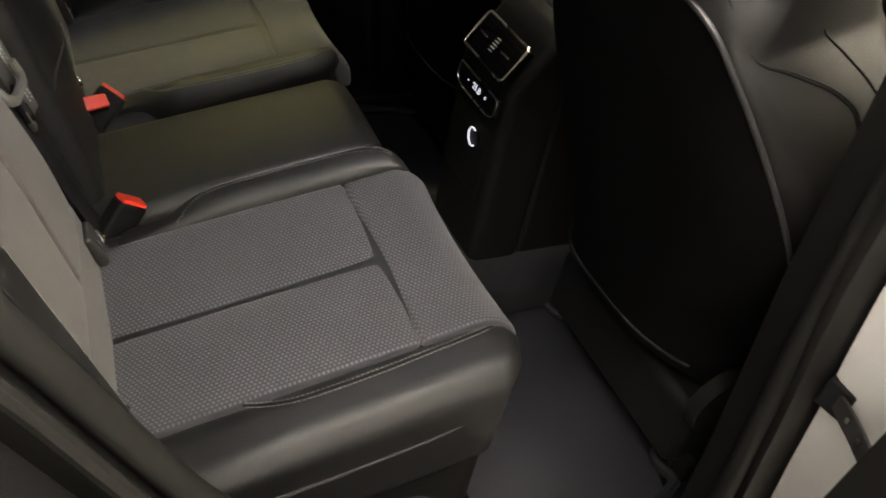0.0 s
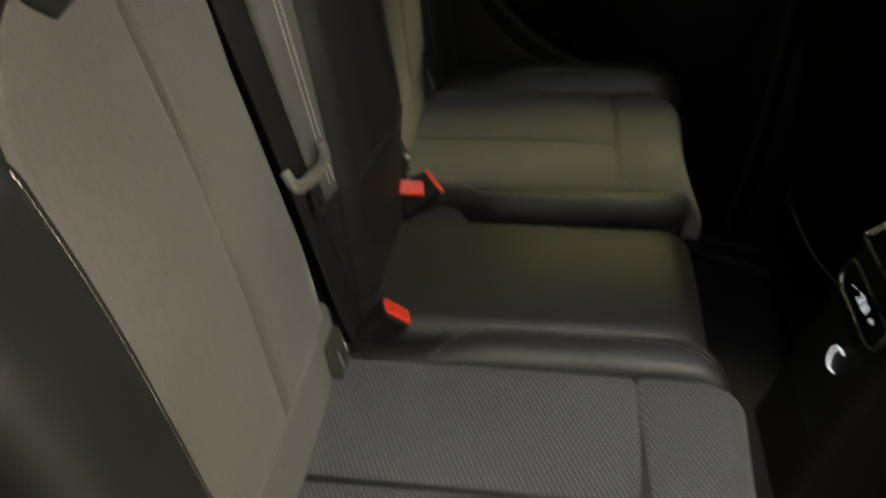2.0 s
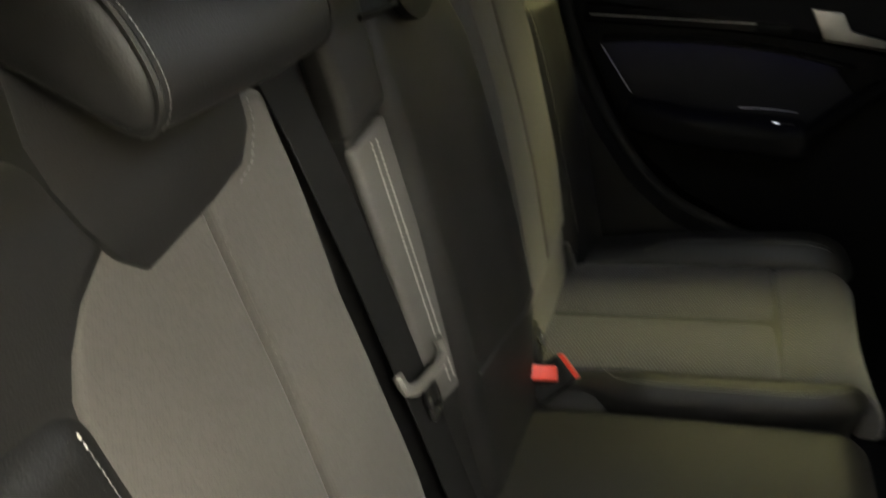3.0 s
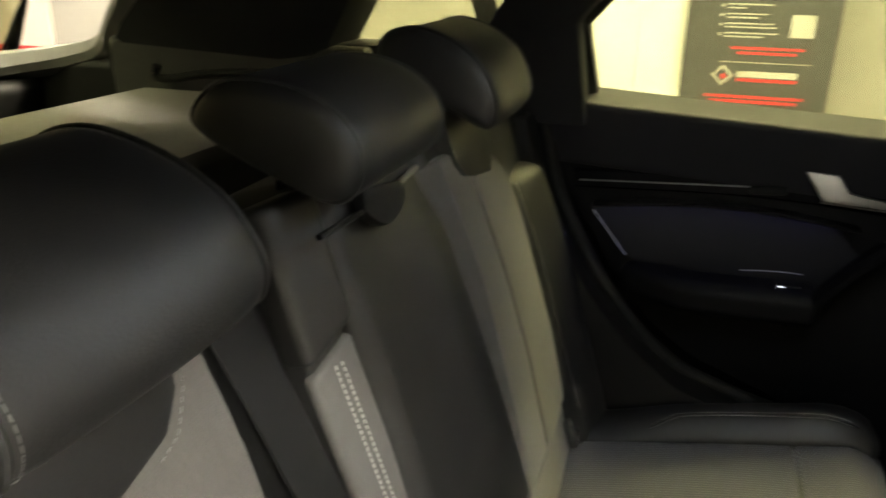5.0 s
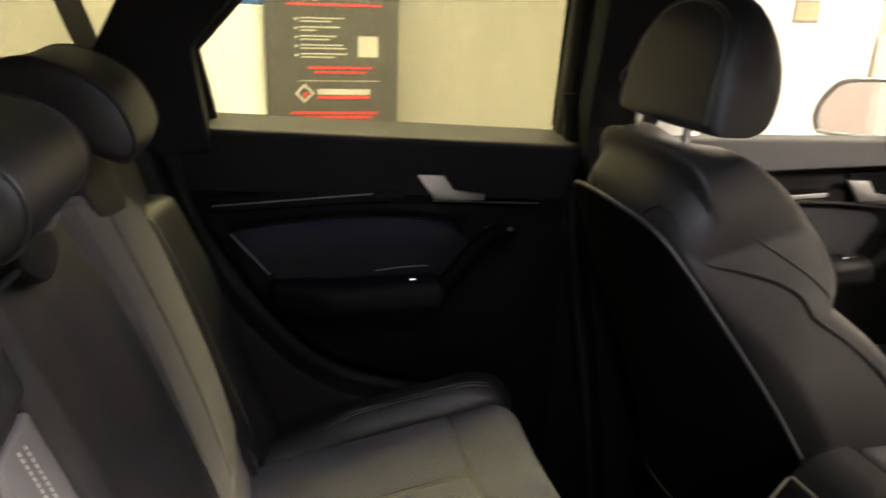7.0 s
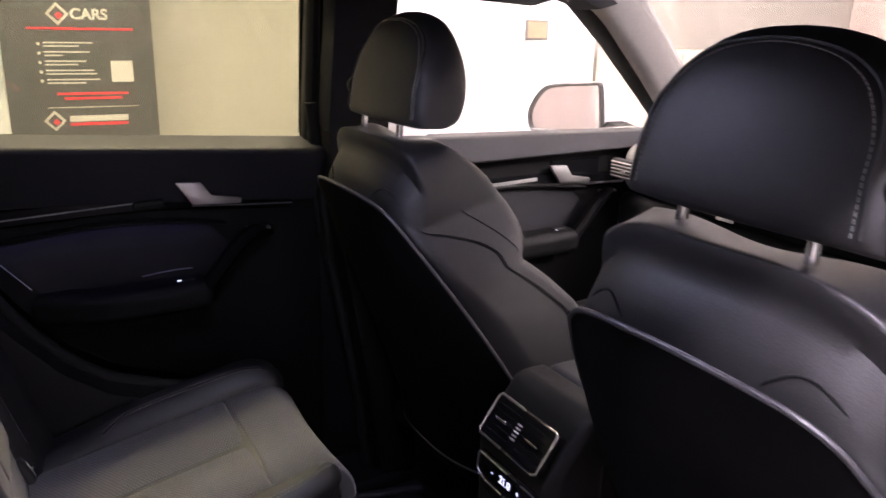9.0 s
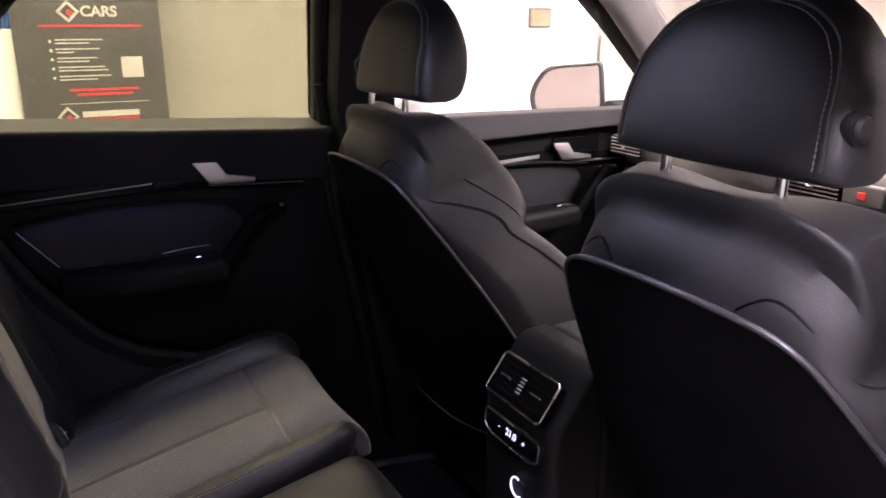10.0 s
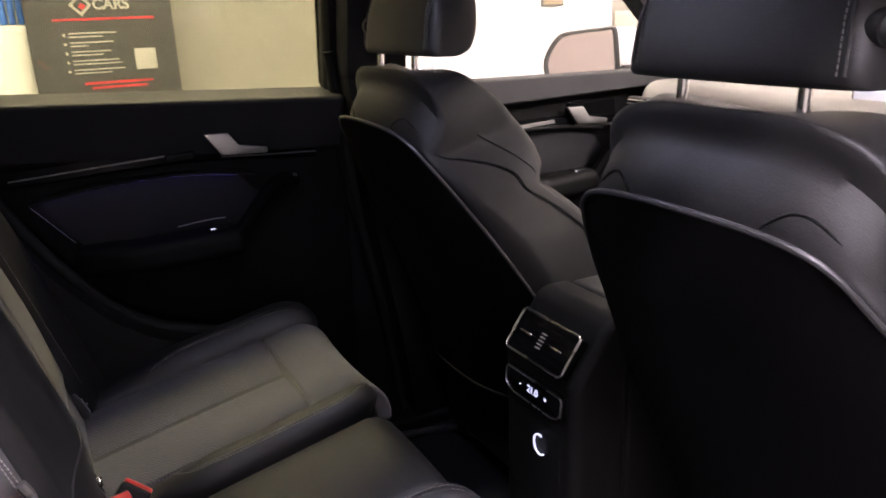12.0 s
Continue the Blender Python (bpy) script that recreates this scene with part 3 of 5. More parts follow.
def back_pt(s, y, o=0.0):
    return on_back(np.array([[s, y, o]]))[0]


def front_curve(v, draw=0.020):
    """The cushion's front edge draws back a little at its corners."""
    u = np.clip(np.abs(v[:, 1] - 0.355) / 0.245, 0, 1)
    return np.c_[v[:, 0] - np.where(v[:, 1] > 0.355, draw, 0.036) * u**3 * np.clip((v[:, 0] - 0.30) / 0.2, 0, 1), v[:, 1], v[:, 2]]


def puff(amount, x0, x1, y0, y1):
    """A soft crown in the middle of a padded panel."""
    def f(v):
        a = np.clip((v[:, 0] - x0) / (x1 - x0), 0, 1)
        b = np.clip((v[:, 1] - y0) / (y1 - y0), 0, 1)
        wob = np.array([noise.noise((q[0] * 9, q[1] * 9, 0.3)) for q in v]) * 0.0025
        return np.c_[v[:, 0], v[:, 1], v[:, 2] + amount * np.sin(a * math.pi) ** 0.5 * np.sin(b * math.pi) ** 0.5 + wob * (v[:, 2] > 0)]
    return f


def cushion_panel(x0, x1, y0, y1, thick, crown, draw, step=0.014):
    g = bent(block((x0, y0, -thick), (x1, y1, 0.0), min(0.008, thick * 0.45), step), puff(crown, x0, x1, y0, y1))
    return bent(g, lambda v: front_curve(v, draw))


def spline_xy(points):
    return [(q[0], q[1]) for q in spline([(x, y, 0) for x, y in points], 6)]


def loft(outline, across, centre):
    """A closed outline in x and z, carried across the car; each step gives y, a scale and a shift forwards."""
    n = len(outline)
    v = np.array([(centre[0] + (x - centre[0]) * k + dx, y, centre[1] + (z - centre[1]) * k) for y, k, dx in across for x, z in outline])
    fs = [(j * n + i, j * n + (i + 1) % n, (j + 1) * n + (i + 1) % n, (j + 1) * n + i) for j in range(len(across) - 1) for i in range(n)]
    return v, fs + [tuple(range(n))[::-1], tuple((len(across) - 1) * n + i for i in range(n))]


# the outlines of the cloth on a backrest: towards the bench's middle, and outwards
cloth_in = lambda s: np.interp(s, (0.0, 0.09, 0.26, 0.40, 0.50, 0.60), (0.176, 0.182, 0.210, 0.230, 0.224, 0.222))
cloth_out = lambda s: np.interp(s, (0.0, 0.30, 0.43, 0.480, 0.507, 0.530, 0.548), (0.499, 0.514, 0.512, 0.504, 0.488, 0.462, 0.425))
R0, I0, I1, I2 = 0.126, 0.190, 0.354, 0.516  # cushion: inner side, cloth's inner edge, lengthwise seam, cloth's outer edge
HEAD = [(-0.216, 1.400), (-0.203, 1.427), (-0.165, 1.438), (-0.118, 1.424), (-0.082, 1.398), (-0.063, 1.364), (-0.060, 1.338), (-0.072, 1.322), (-0.108, 1.336), (-0.160, 1.360), (-0.200, 1.380)]


def rear_seat(s):
    seat = thing("rear_seat", (0.25, MID_Y + s * 0.355, 0.60), "black leather rear seat with grey mesh cloth centre panels", "car seat", "rear seats")

    def m(g):
        v, fs = mirrored(g, s)
        return np.asarray(v) + (0, MID_Y, 0), fs

    # cushion
    draw = 0.020 if s > 0 else 0.052
    dish = lambda v: np.c_[v[:, 0], v[:, 1], v[:, 2] - 0.006 + 0.012 * np.clip(np.abs(v[:, 1] - I1) / 0.16, 0, 1.2) ** 2]
    body = bent(bent(block((-0.02, R0, -0.16), (0.525, 0.600, -0.005), 0.052, 0.03), lambda v: front_curve(v, draw)), on_cushion)
    cushion = part("cushion", m(body), LEATHER, seat, "black leather cushion side")
    for y0, y1 in ((I0, I1 - 0.0004), (I1 + 0.0004, I2)):
        part("cushion_panel", m(bent(bent(cushion_panel(0.0, 0.3806, y0, y1, 0.034, 0.009, draw), dish), on_cushion)), CLOTH, cushion, "grey mesh cloth")
    part("thigh_panel", m(bent(bent(cushion_panel(0.3814, 0.57, I0, I2, 0.034, 0.006, draw), dish), on_cushion)), CLOTH, cushion, "grey mesh cloth")
    # inner ridge: swells up from a rounded rear end
    swell = lambda v: np.c_[v[:, 0], v[:, 1] + 0.018 * np.clip((v[:, 0] - 0.42) / 0.08, 0, 1) ** 2 + 0.030 * np.clip((0.20 - v[:, 0]) / 0.07, 0, 1) ** 2 * np.clip((I0 - v[:, 1]) / 0.05, 0, 1), v[:, 2] * np.where(v[:, 2] > 0, np.clip((v[:, 0] - 0.085) / 0.11, 0.1, 1) * np.clip((0.52 - v[:, 0]) / 0.06, 0.2, 1), 1)]
    part("inner_bolster", m(bent(bent(block((0.060, R0, -0.06), (0.500, I0 + 0.001, 0.024), 0.028, 0.016), swell), lambda v: on_cushion(front_curve(v, draw)))), LEATHER, seat, "padded leather ridge with stitching")
    # outer bolster: low beside the backrest, then a rounded rim that runs forwards
    oy, oz = 0.614, (0.037 if s > 0 else 0.023)
    hump = lambda v: np.c_[v[:, 0], v[:, 1], np.where(v[:, 2] > 0, v[:, 2] * np.interp(v[:, 0], (0.0, 0.12, 0.20, 0.42, 0.50), (0.5, 0.75, 1.05, 1.1, 0.7)) * np.interp(v[:, 1], (0.50, 0.55, 0.59, 0.612), (0.55, 1.0, 1.0, 0.6)), v[:, 2])]
    lay = lambda v: on_cushion(hump(front_curve(np.asarray(v, float), draw)))
    part("outer_bolster", m(bent(block((0.0, I2 + 0.002, -0.150), (0.520, oy, oz), 0.036, 0.016), lay)), LEATHER, seat, "padded leather bolster")
    part("seat_base", m(block((0.0, 0.15, 0.42), (0.462, 0.596, 0.70), 0.03, 0.1)), PLASTIC_SOFT, seat, "dark plinth under the cushion")
    # thread and piping
    edge = I2 + 0.010
    run = [(0.160, edge), (0.182, edge + 0.012), (0.212, edge + 0.022), (0.27, edge + 0.024), (0.35, edge + 0.022), (0.43, edge + 0.018), (0.470, edge + 0.012)]
    curl = [(0.143, I0 - 0.004), (0.150, I0 - 0.016), (0.165, I0 - 0.032), (0.195, I0 - 0.043), (0.25, I0 - 0.047), (0.35, I0 - 0.047), (0.42, I0 - 0.044), (0.455, I0 - 0.030), (0.475, I0 - 0.012)]
    for dy in (-0.0038, 0.0038):
        line = np.array([(x - dy, y + dy, 0.0) for x, y in spline_xy(curl)])
        rise = swell(np.c_[line[:, 0], line[:, 1], np.full(len(line), 0.0236)])
        part("stitching", m(stitches(on_cushion(front_curve(np.c_[line[:, :2], rise[:, 2]])), gap=0.0058, r=0.0006)), STITCH, seat, "pale double stitching")
        line = [(x, y + dy, oz + 0.0012) for x, y in spline_xy(run)]
        part("stitching", m(stitches(lay(line), gap=0.0058, r=0.0006)), STITCH, seat, "pale double stitching")
    part("seam", m(tube(lay([(x, y, oz) for x, y in spline_xy(run)]), 0.0016, 6)), PLASTIC, seat, "sunk seam")
    low = [(0.02, oy + 0.0006, 0.688), (0.19, oy + 0.0006, 0.716), (0.30, oy + 0.0006, 0.737), (0.38, oy - 0.001, 0.757), (0.43, oy - 0.008, 0.777), (0.452, oy - 0.022, 0.795)]
    part("piping", m(tube(spline(low, 4), 0.0022, 6)), PIPING, seat, "grey piping round the cushion's lower edge")
    # child-seat anchors: a plastic mouth with a steel bar
    for y in (0.213, 0.502):
        a = part("anchor_cover", m(bent(bent(block((0.004, y - 0.021, -0.004), (0.058, y + 0.021, 0.012), 0.006, 0.012), lambda v: np.c_[v[:, 0], v[:, 1], v[:, 2] * (1 - 0.5 * np.clip((v[:, 0] - 0.02) / 0.04, 0, 1))]), on_back)), BELT_DARK, seat, "grey plastic anchor pocket")
        for q in (-0.011, 0.011):
            part("anchor_bar", m(tube([back_pt(0.014, y + q, 0.012), back_pt(0.046, y + q, 0.010)], 0.0024)), CHROME, a, "steel anchor bar")
        part("anchor_bar", m(tube([back_pt(0.030, y - 0.011, 0.014), back_pt(0.030, y + 0.011, 0.014)], 0.0026)), CHROME, a, "steel anchor bar")
    # backrest
    curve = lambda v: np.c_[v[:, 0], v[:, 1], v[:, 2] + 0.012 * np.sin(np.clip(v[:, 0] / 0.55, 0, 1) * math.pi) - 0.008]
    inner = lambda v: np.c_[v[:, 0], 0.352 - (0.352 - v[:, 1]) * (0.352 - cloth_in(v[:, 0])) / (0.352 - 0.182), v[:, 2] - 0.9 * np.clip(0.222 - v[:, 1], 0, 1) * (v[:, 2] > -0.02)]
    outer = lambda v: np.c_[v[:, 0], 0.3565 + (v[:, 1] - 0.3565) * (cloth_out(v[:, 0]) - 0.3565) / (0.514 - 0.3565), v[:, 2]]
    trim_in = lambda v: np.c_[v[:, 0], np.where(v[:, 1] < 0.35, 0.35 - (0.35 - v[:, 1]) * (0.35 - cloth_in(v[:, 0]) - 0.006) / (0.35 - 0.182), v[:, 1]), v[:, 2]]
    back = part("backrest", m(bent(bent(block((-0.06, 0.182, -0.13), (0.600, 0.607, -0.006), 0.030, 0.03), lambda v: curve(trim_in(v))), on_back)), LEATHER, seat, "black leather backrest")
    part("back_panel", m(bent(bent(bent(block((0.092, 0.182, -0.060), (0.572, 0.352, 0.004), 0.008, 0.016), puff(0.007, 0.05, 0.62, 0.11, 0.365)), lambda v: curve(inner(v))), on_back)), CLOTH_BACK, back, "grey cloth")
    part("back_panel", m(bent(bent(bent(block((0.092, 0.3565, -0.03), (0.547, 0.514, 0.004), 0.008, 0.016), puff(0.007, 0.05, 0.60, 0.345, 0.55)), lambda v: curve(outer(v))), on_back)), CLOTH_BACK, back, "grey cloth")
    skirt = bent(block((-0.03, 0.186, -0.03), (0.0885, 0.512, 0.003), 0.007, 0.02), lambda v: np.c_[v[:, 0], v[:, 1], v[:, 2] - 0.03 * np.clip(v[:, 0] - 0.02, 0, 1)])
    part("lower_panel", m(bent(bent(skirt, curve), on_back)), CLOTH_BACK, back, "grey cloth skirt above the cushion")
    for d in (0.077, 0.082):
        part("stitching", m(stitches(on_back(curve(np.array([(d, y, 0.0015) for y in np.linspace(0.235, 0.50, 20)]))), r=0.0006)), STITCH, back, "pale double stitching")
    wing = bent(block((-0.02, 0.492, -0.10), (0.492, 0.616, 0.036), 0.034, 0.02), lambda v: np.c_[v[:, 0], v[:, 1], v[:, 2] - 0.010 - 0.016 * np.clip((v[:, 0] - 0.30) / 0.20, 0, 1) ** 2 - 0.10 * np.clip(0.535 - v[:, 1], 0, 1) * (v[:, 2] > 0) + (0.024 if s > 0 else 0.006) * np.clip((v[:, 1] - 0.525) / 0.05, 0, 1) ** 1.5 * np.clip(v[:, 2] / 0.03, 0, 1)])
    part("back_bolster", m(bent(wing, on_back)), LEATHER, seat, "padded leather side bolster")
    upper = bent(block((0.440, 0.0, -0.09), (0.600, 1.0, 0.002), 0.020, (0.02, 0.08, 0.03)), lambda v: np.c_[v[:, 0], cloth_out(v[:, 0]) - 0.002 + v[:, 1] * (0.600 - cloth_out(v[:, 0])), v[:, 2]])
    part("shoulder", m(bent(upper, on_back)), LEATHER, seat, "leather shoulder of the backrest")
    for d in (-0.0035, 0.0035):
        pts = [back_pt(q, 0.5185 + d, 0.0215 - 0.016 * max(0, (q - 0.30) / 0.20) ** 2) for q in np.linspace(0.06, 0.475, 40)]
        part("stitching", m(stitches(pts, r=0.0008)), STITCH_PALE, seat, "pale double stitching")
    yoke = plate([(0.513, 0.424), (0.524, 0.352), (0.534, 0.310), (0.555, 0.290), (0.60, 0.283), (0.650, 0.280), (0.652, 0.458), (0.605, 0.466), (0.580, 0.462), (0.556, 0.454), (0.528, 0.440)], "z", -0.05, 0.0065, 0.003)
    part("yoke", m(bent(yoke, on_back)), LEATHER, seat, "leather yoke under the headrest")
    part("stitching", m(stitches(on_back(np.array([(0.524, 0.329, 0.0095), (0.532, 0.305, 0.0095), (0.555, 0.2865, 0.0085), (0.58, 0.282, 0.0075)])), gap=0.0065, r=0.0005)), STITCH, back, "grey stitching along the yoke")
    part("stitching", m(stitches(on_back(curve(np.array([(q, 0.3542, 0.0090) for q in np.linspace(0.36, 0.51, 12)]))), gap=0.009, length=0.005, r=0.0010)), CLOTH_BACK, back, "puckered seam")
    # headrest: a rounded wedge with caps sewn on at both ends
    low, ahead = (1.0, 0.0) if s > 0 else (0.80, 0.008)  # the near one is pushed down
    side = [(q[0] + ahead, 1.360 + (q[2] - 1.360) * low) for q in spline([(x, 0, z) for x, z in HEAD], 5, True)]
    steps = [(0.255, 0.45, 0.0), (0.256, 0.75, 0.0), (0.259, 0.90, 0.0), (0.263, 0.965, 0.0), (0.268, 0.99, 0.0), (0.274, 1.0, 0.001)] + [(y, 1.0, 0.005 * (1 - ((y - 0.354) / 0.10) ** 2)) for y in np.linspace(0.284, 0.430, 9)] + [(0.443, 1.0, 0.001), (0.453, 0.99, 0.0), (0.460, 0.965, 0.0), (0.464, 0.90, 0.0), (0.467, 0.75, 0.0), (0.468, 0.45, 0.0)]
    if s < 0:
        steps = [(y + 0.22 * max(0.0, 0.354 - y), k, o) for y, k, o in steps]
    head = part("headrest", m(loft(side, steps, (-0.130, 1.385))), LEATHER, seat, "black leather headrest")
    for y, k in ((0.264 if s > 0 else 0.284, 0.985), (0.459, 0.985)):
        loop = lambda d, kk: [(-0.130 + (x + 0.130) * kk, y + d, 1.385 + (z - 1.385) * kk) for x, z in side]
        part("headrest_seam", m(tube(loop(0.0, k), 0.0024, 6, closed=True, up=(0, 1, 0))), LEATHER, head, "raised seam")
        out = 0.006 if y < 0.354 else -0.006
        line = loop(out, k + 0.016)
        part("stitching", m(stitches(np.array(line + line[:1]), gap=0.0042, length=0.0030, r=0.00035, up=(0, 1, 0))), STITCH, head, "grey stitching")
    for y in (0.290, 0.418):
        part("headrest_post", m(tube([(-0.172, y, 1.22), (-0.166, y, 1.37)], 0.006)), CHROME, head)
    return seat


rear_seat(-1)
rear_seat(1)

mid = thing("middle_rear_seat", (0.25, MID_Y, 0.60), "smooth black leather middle rear seat", "car seat", "rear seats")
part("cushion", bent(bent(block((-0.02, -0.112, -0.15), (0.51, 0.136, -0.006), 0.030, 0.022), puff(0.008, 0, 0.56, -0.12, 0.145)), lambda v: on_cushion(v, 0.438, 0.052)), LEATHER, mid, "smooth leather cushion")
part("seat_base", block((0.0, -0.11, 0.44), (0.44, 0.13, 0.66), 0.03, 0.1), PLASTIC_SOFT, mid, "dark plinth under the cushion")
mb = lambda v: np.c_[v[:, 0], v[:, 1] + np.clip((v[:, 1] - 0.0) / 0.14, 0, 1) * 0.045 * (0.52 - v[:, 0]), v[:, 2] + 0.010 * np.sin(np.clip(v[:, 0] / 0.56, 0, 1) * math.pi) + 0.020 * np.clip((v[:, 1] - 0.01) / 0.08, 0, 1) ** 1.5 * np.clip((0.60 - v[:, 0]) / 0.08, 0, 1) * np.clip((v[:, 0] - 0.04) / 0.12, 0.15, 1)]
part("backrest", bent(bent(block((-0.06, -0.064, -0.10), (0.630, 0.148, 0.014), 0.022, 0.02), mb), on_back), LEATHER, mid, "smooth leather backrest")
part("fold_seam", tube(on_back(mb(np.array([(0.158 + 0.012 * ((y - 0.04) / 0.09) ** 2, y, 0.0143) for y in np.linspace(-0.045, 0.128, 14)]))), 0.0020, 6), PIPING, mid, "fold line across the backrest")
chamfer = lambda v: np.c_[v[:, 0], v[:, 1] - 0.010 + 0.020 * np.clip((0.48 - v[:, 0]) / 0.28, 0, 1.2), v[:, 2] + 0.30 * (v[:, 1] + 0.075)]
tip = lambda v: np.c_[v[:, 0] + 0.35 * (v[:, 1] + 0.1) * (v[:, 0] > 0.4), v[:, 1], v[:, 2]]
part("edge_strip", bent(bent(block((0.165, -0.112, -0.012), (0.480, -0.058, 0.002), 0.006, 0.012), lambda v: chamfer(tip(v))), on_back), LEATHER_GREY, mid, "light grey leather edge strip")
part("edge_pad", bent(bent(block((-0.02, -0.108, -0.050), (0.56, -0.060, -0.004), 0.006, 0.03), chamfer), on_back), LEATHER, mid, "leather edge")
for d in (-0.088, -0.080):
    part("stitching", stitches(on_back(chamfer(np.array([(q, d, 0.0026) for q in np.linspace(0.18, 0.482, 44)]))), r=0.0009), STITCH_PALE, mid, "pale double stitching")
part("strap_cover", bent(bent(block((0.486, -0.112, -0.030), (0.625, -0.050, 0.006), 0.012, 0.02), lambda v: chamfer(np.c_[v[:, 0] + 0.35 * (v[:, 1] + 0.1) * (v[:, 0] < 0.53), v[:, 1], v[:, 2]])), on_back), LEATHER, mid, "black leather corner")
# Added black sheet stands for the shade in the gap beside the belt.
part("gap_shade_sheet", bent(block((-0.04, -0.230, -0.09), (0.60, -0.060, -0.038), 0.008, 0.05), on_back), PLASTIC, mid, "dark sheet added in the shaded gap behind the belt")
CAP = [(-0.224, 1.392), (-0.198, 1.420), (-0.150, 1.424), (-0.104, 1.411), (-0.076, 1.384), (-0.074, 1.350), (-0.098, 1.331), (-0.146, 1.346), (-0.204, 1.372)]
cside = [(q[0], q[2]) for q in spline([(x, 0, z) for x, z in CAP], 5, True)]
csteps = [(-0.104, 0.72, 0.0), (-0.101, 0.86, 0.0), (-0.094, 0.95, 0.0)] + [(y, 1.0, 0.0) for y in np.linspace(-0.083, 0.095, 8)] + [(0.106, 0.95, 0.0), (0.114, 0.86, 0.0), (0.118, 0.72, 0.0)]
chead = part("headrest", loft(cside, csteps, (-0.140, 1.378)), LEATHER, mid, "low black leather headrest")
for y in (-0.091, 0.103):
    part("headrest_seam", tube([(-0.140 + (x + 0.140) * 0.985, y, 1.378 + (z - 1.378) * 0.985) for x, z in cside], 0.0018, 6, closed=True, up=(0, 1, 0)), PIPING, chead, "raised seam")
for y in (-0.05, 0.07):
    part("headrest_post", tube([(-0.170, y, 1.26), (-0.165, y, 1.37)], 0.006), CHROME, chead)
tag = thing("release_loop", (-0.11, 0.02, 1.27), "small black pull tag hanging under the middle headrest", "pull tag")
flap = spline_xy([(0.606, -0.022), (0.598, 0.030), (0.590, 0.062), (0.572, 0.058), (0.562, 0.020), (0.568, -0.006), (0.586, -0.028)])
part("tag", bent(plate(flap, "z", 0.020, 0.034, 0.004), on_back), PLASTIC, tag)
part("cord", tube([back_pt(0.586, -0.022, 0.028), back_pt(0.588, -0.100, 0.024)], 0.003, 6), PLASTIC, tag)
part("cord", tube([back_pt(0.588, 0.058, 0.028), back_pt(0.590, 0.132, 0.022)], 0.003, 6), BELT_CLIP, tag, "grey cord")

# belts and buckles
mbelt = thing("middle_seat_belt", (-0.04, -0.14, 0.75), "black webbing belt with grey clip beside the middle backrest", "seat belt")
pts = [back_pt(0.60, -0.190, -0.024), back_pt(0.50, -0.177, -0.014), back_pt(0.35, -0.156, -0.010), back_pt(0.20, -0.137, -0.008), back_pt(0.05, -0.119, -0.006), back_pt(-0.03, -0.112, 0.0)]
part("webbing", sweep(spline(pts, 5), bar(0.054, 0.0022), up=(CB, 0, SB)), BELT, mbelt)
clip = part("clip", sweep(spline([back_pt(0.262, -0.176, -0.004), back_pt(0.248, -0.178, 0.002), back_pt(0.238, -0.164, 0.005), back_pt(0.232, -0.138, 0.007), back_pt(0.228, -0.110, 0.009), back_pt(0.234, -0.094, 0.009), back_pt(0.250, -0.092, 0.007)], 6), bar(0.013, 0.010), up=(CB, 0, SB)), BELT_CLIP, mbelt, "grey plastic belt clip")
part("tongue", bent(block((0.190, -0.142, -0.004), (0.232, -0.112, 0.002), 0.004, 0.02), on_back), PLASTIC, clip)
for y in (-0.137, -0.115):
    part("tongue_side", bent(block((0.178, y - 0.003, -0.0035), (0.205, y + 0.003, 0.0026), 0.0015, 0.02), on_back), SATIN, clip, "steel tongue")
part("tongue_tip", bent(block((0.176, -0.139, -0.0035), (0.184, -0.113, 0.0026), 0.002, 0.02), on_back), SATIN, clip, "steel tongue")


def buckle(at, along, face, label):
    """A belt buckle; along: the button's long way, face: the way the button looks."""
    b = thing("belt_buckle", at, label, "seat belt buckle", "buckles")
    n, l = Vector(face).normalized(), Vector(along).normalized()
    l = (l - n * l.dot(n)).normalized()
    m = Matrix.Translation(at) @ Matrix((n, l, n.cross(l))).transposed().to_4x4()
    part("body", turned(block((-0.062, -0.023, -0.015), (0.004, 0.023, 0.015), 0.007, 0.012), m), PLASTIC, b, "black buckle body")
    part("button", turned(block((-0.008, -0.0205, -0.0115), (0.0085, 0.0205, 0.0115), 0.003, 0.01), m), RED, b, "red release button")


buckle((0.086, -0.104, 0.752), (0.70, 0.25, -0.62), (0.55, 0.20, 0.80), "red and black belt buckle between the seat cushions")
buckle((0.060, 0.143, 0.772), (0.90, 0.35, -0.05), (0.25, -0.55, 0.80), "red and black belt buckle between the seat cushions")
buckle((0.090, 0.166, 0.774), (0.62, -0.45, -0.50), (0.60, 0.35, 0.60), "tilted red and black belt buckle")


# ---- front seats ----
# side outline of the front headrest: x, and the share of its height
REST = [(0.613, 0.05), (0.606, 0.45), (0.612, 0.80), (0.640, 0.975), (0.678, 0.95), (0.708, 0.72), (0.717, 0.40), (0.708, 0.12), (0.680, 0.005), (0.640, 0.0)]
rest_top = lambda y: 1.523 - np.interp(np.abs(y), (0, 0.03, 0.06, 0.085, 0.105, 0.120, 0.130, 0.137), (0, 0.001, 0.005, 0.013, 0.027, 0.046, 0.068, 0.098))
rest_back = lambda y, z: np.interp((z - 1.354) / (rest_top(y) - 1.354), (0.05, 0.45, 0.80, 0.92, 0.975), (0.613, 0.606, 0.612, 0.624, 0.640)) + 0.010 * (y / 0.13) ** 2


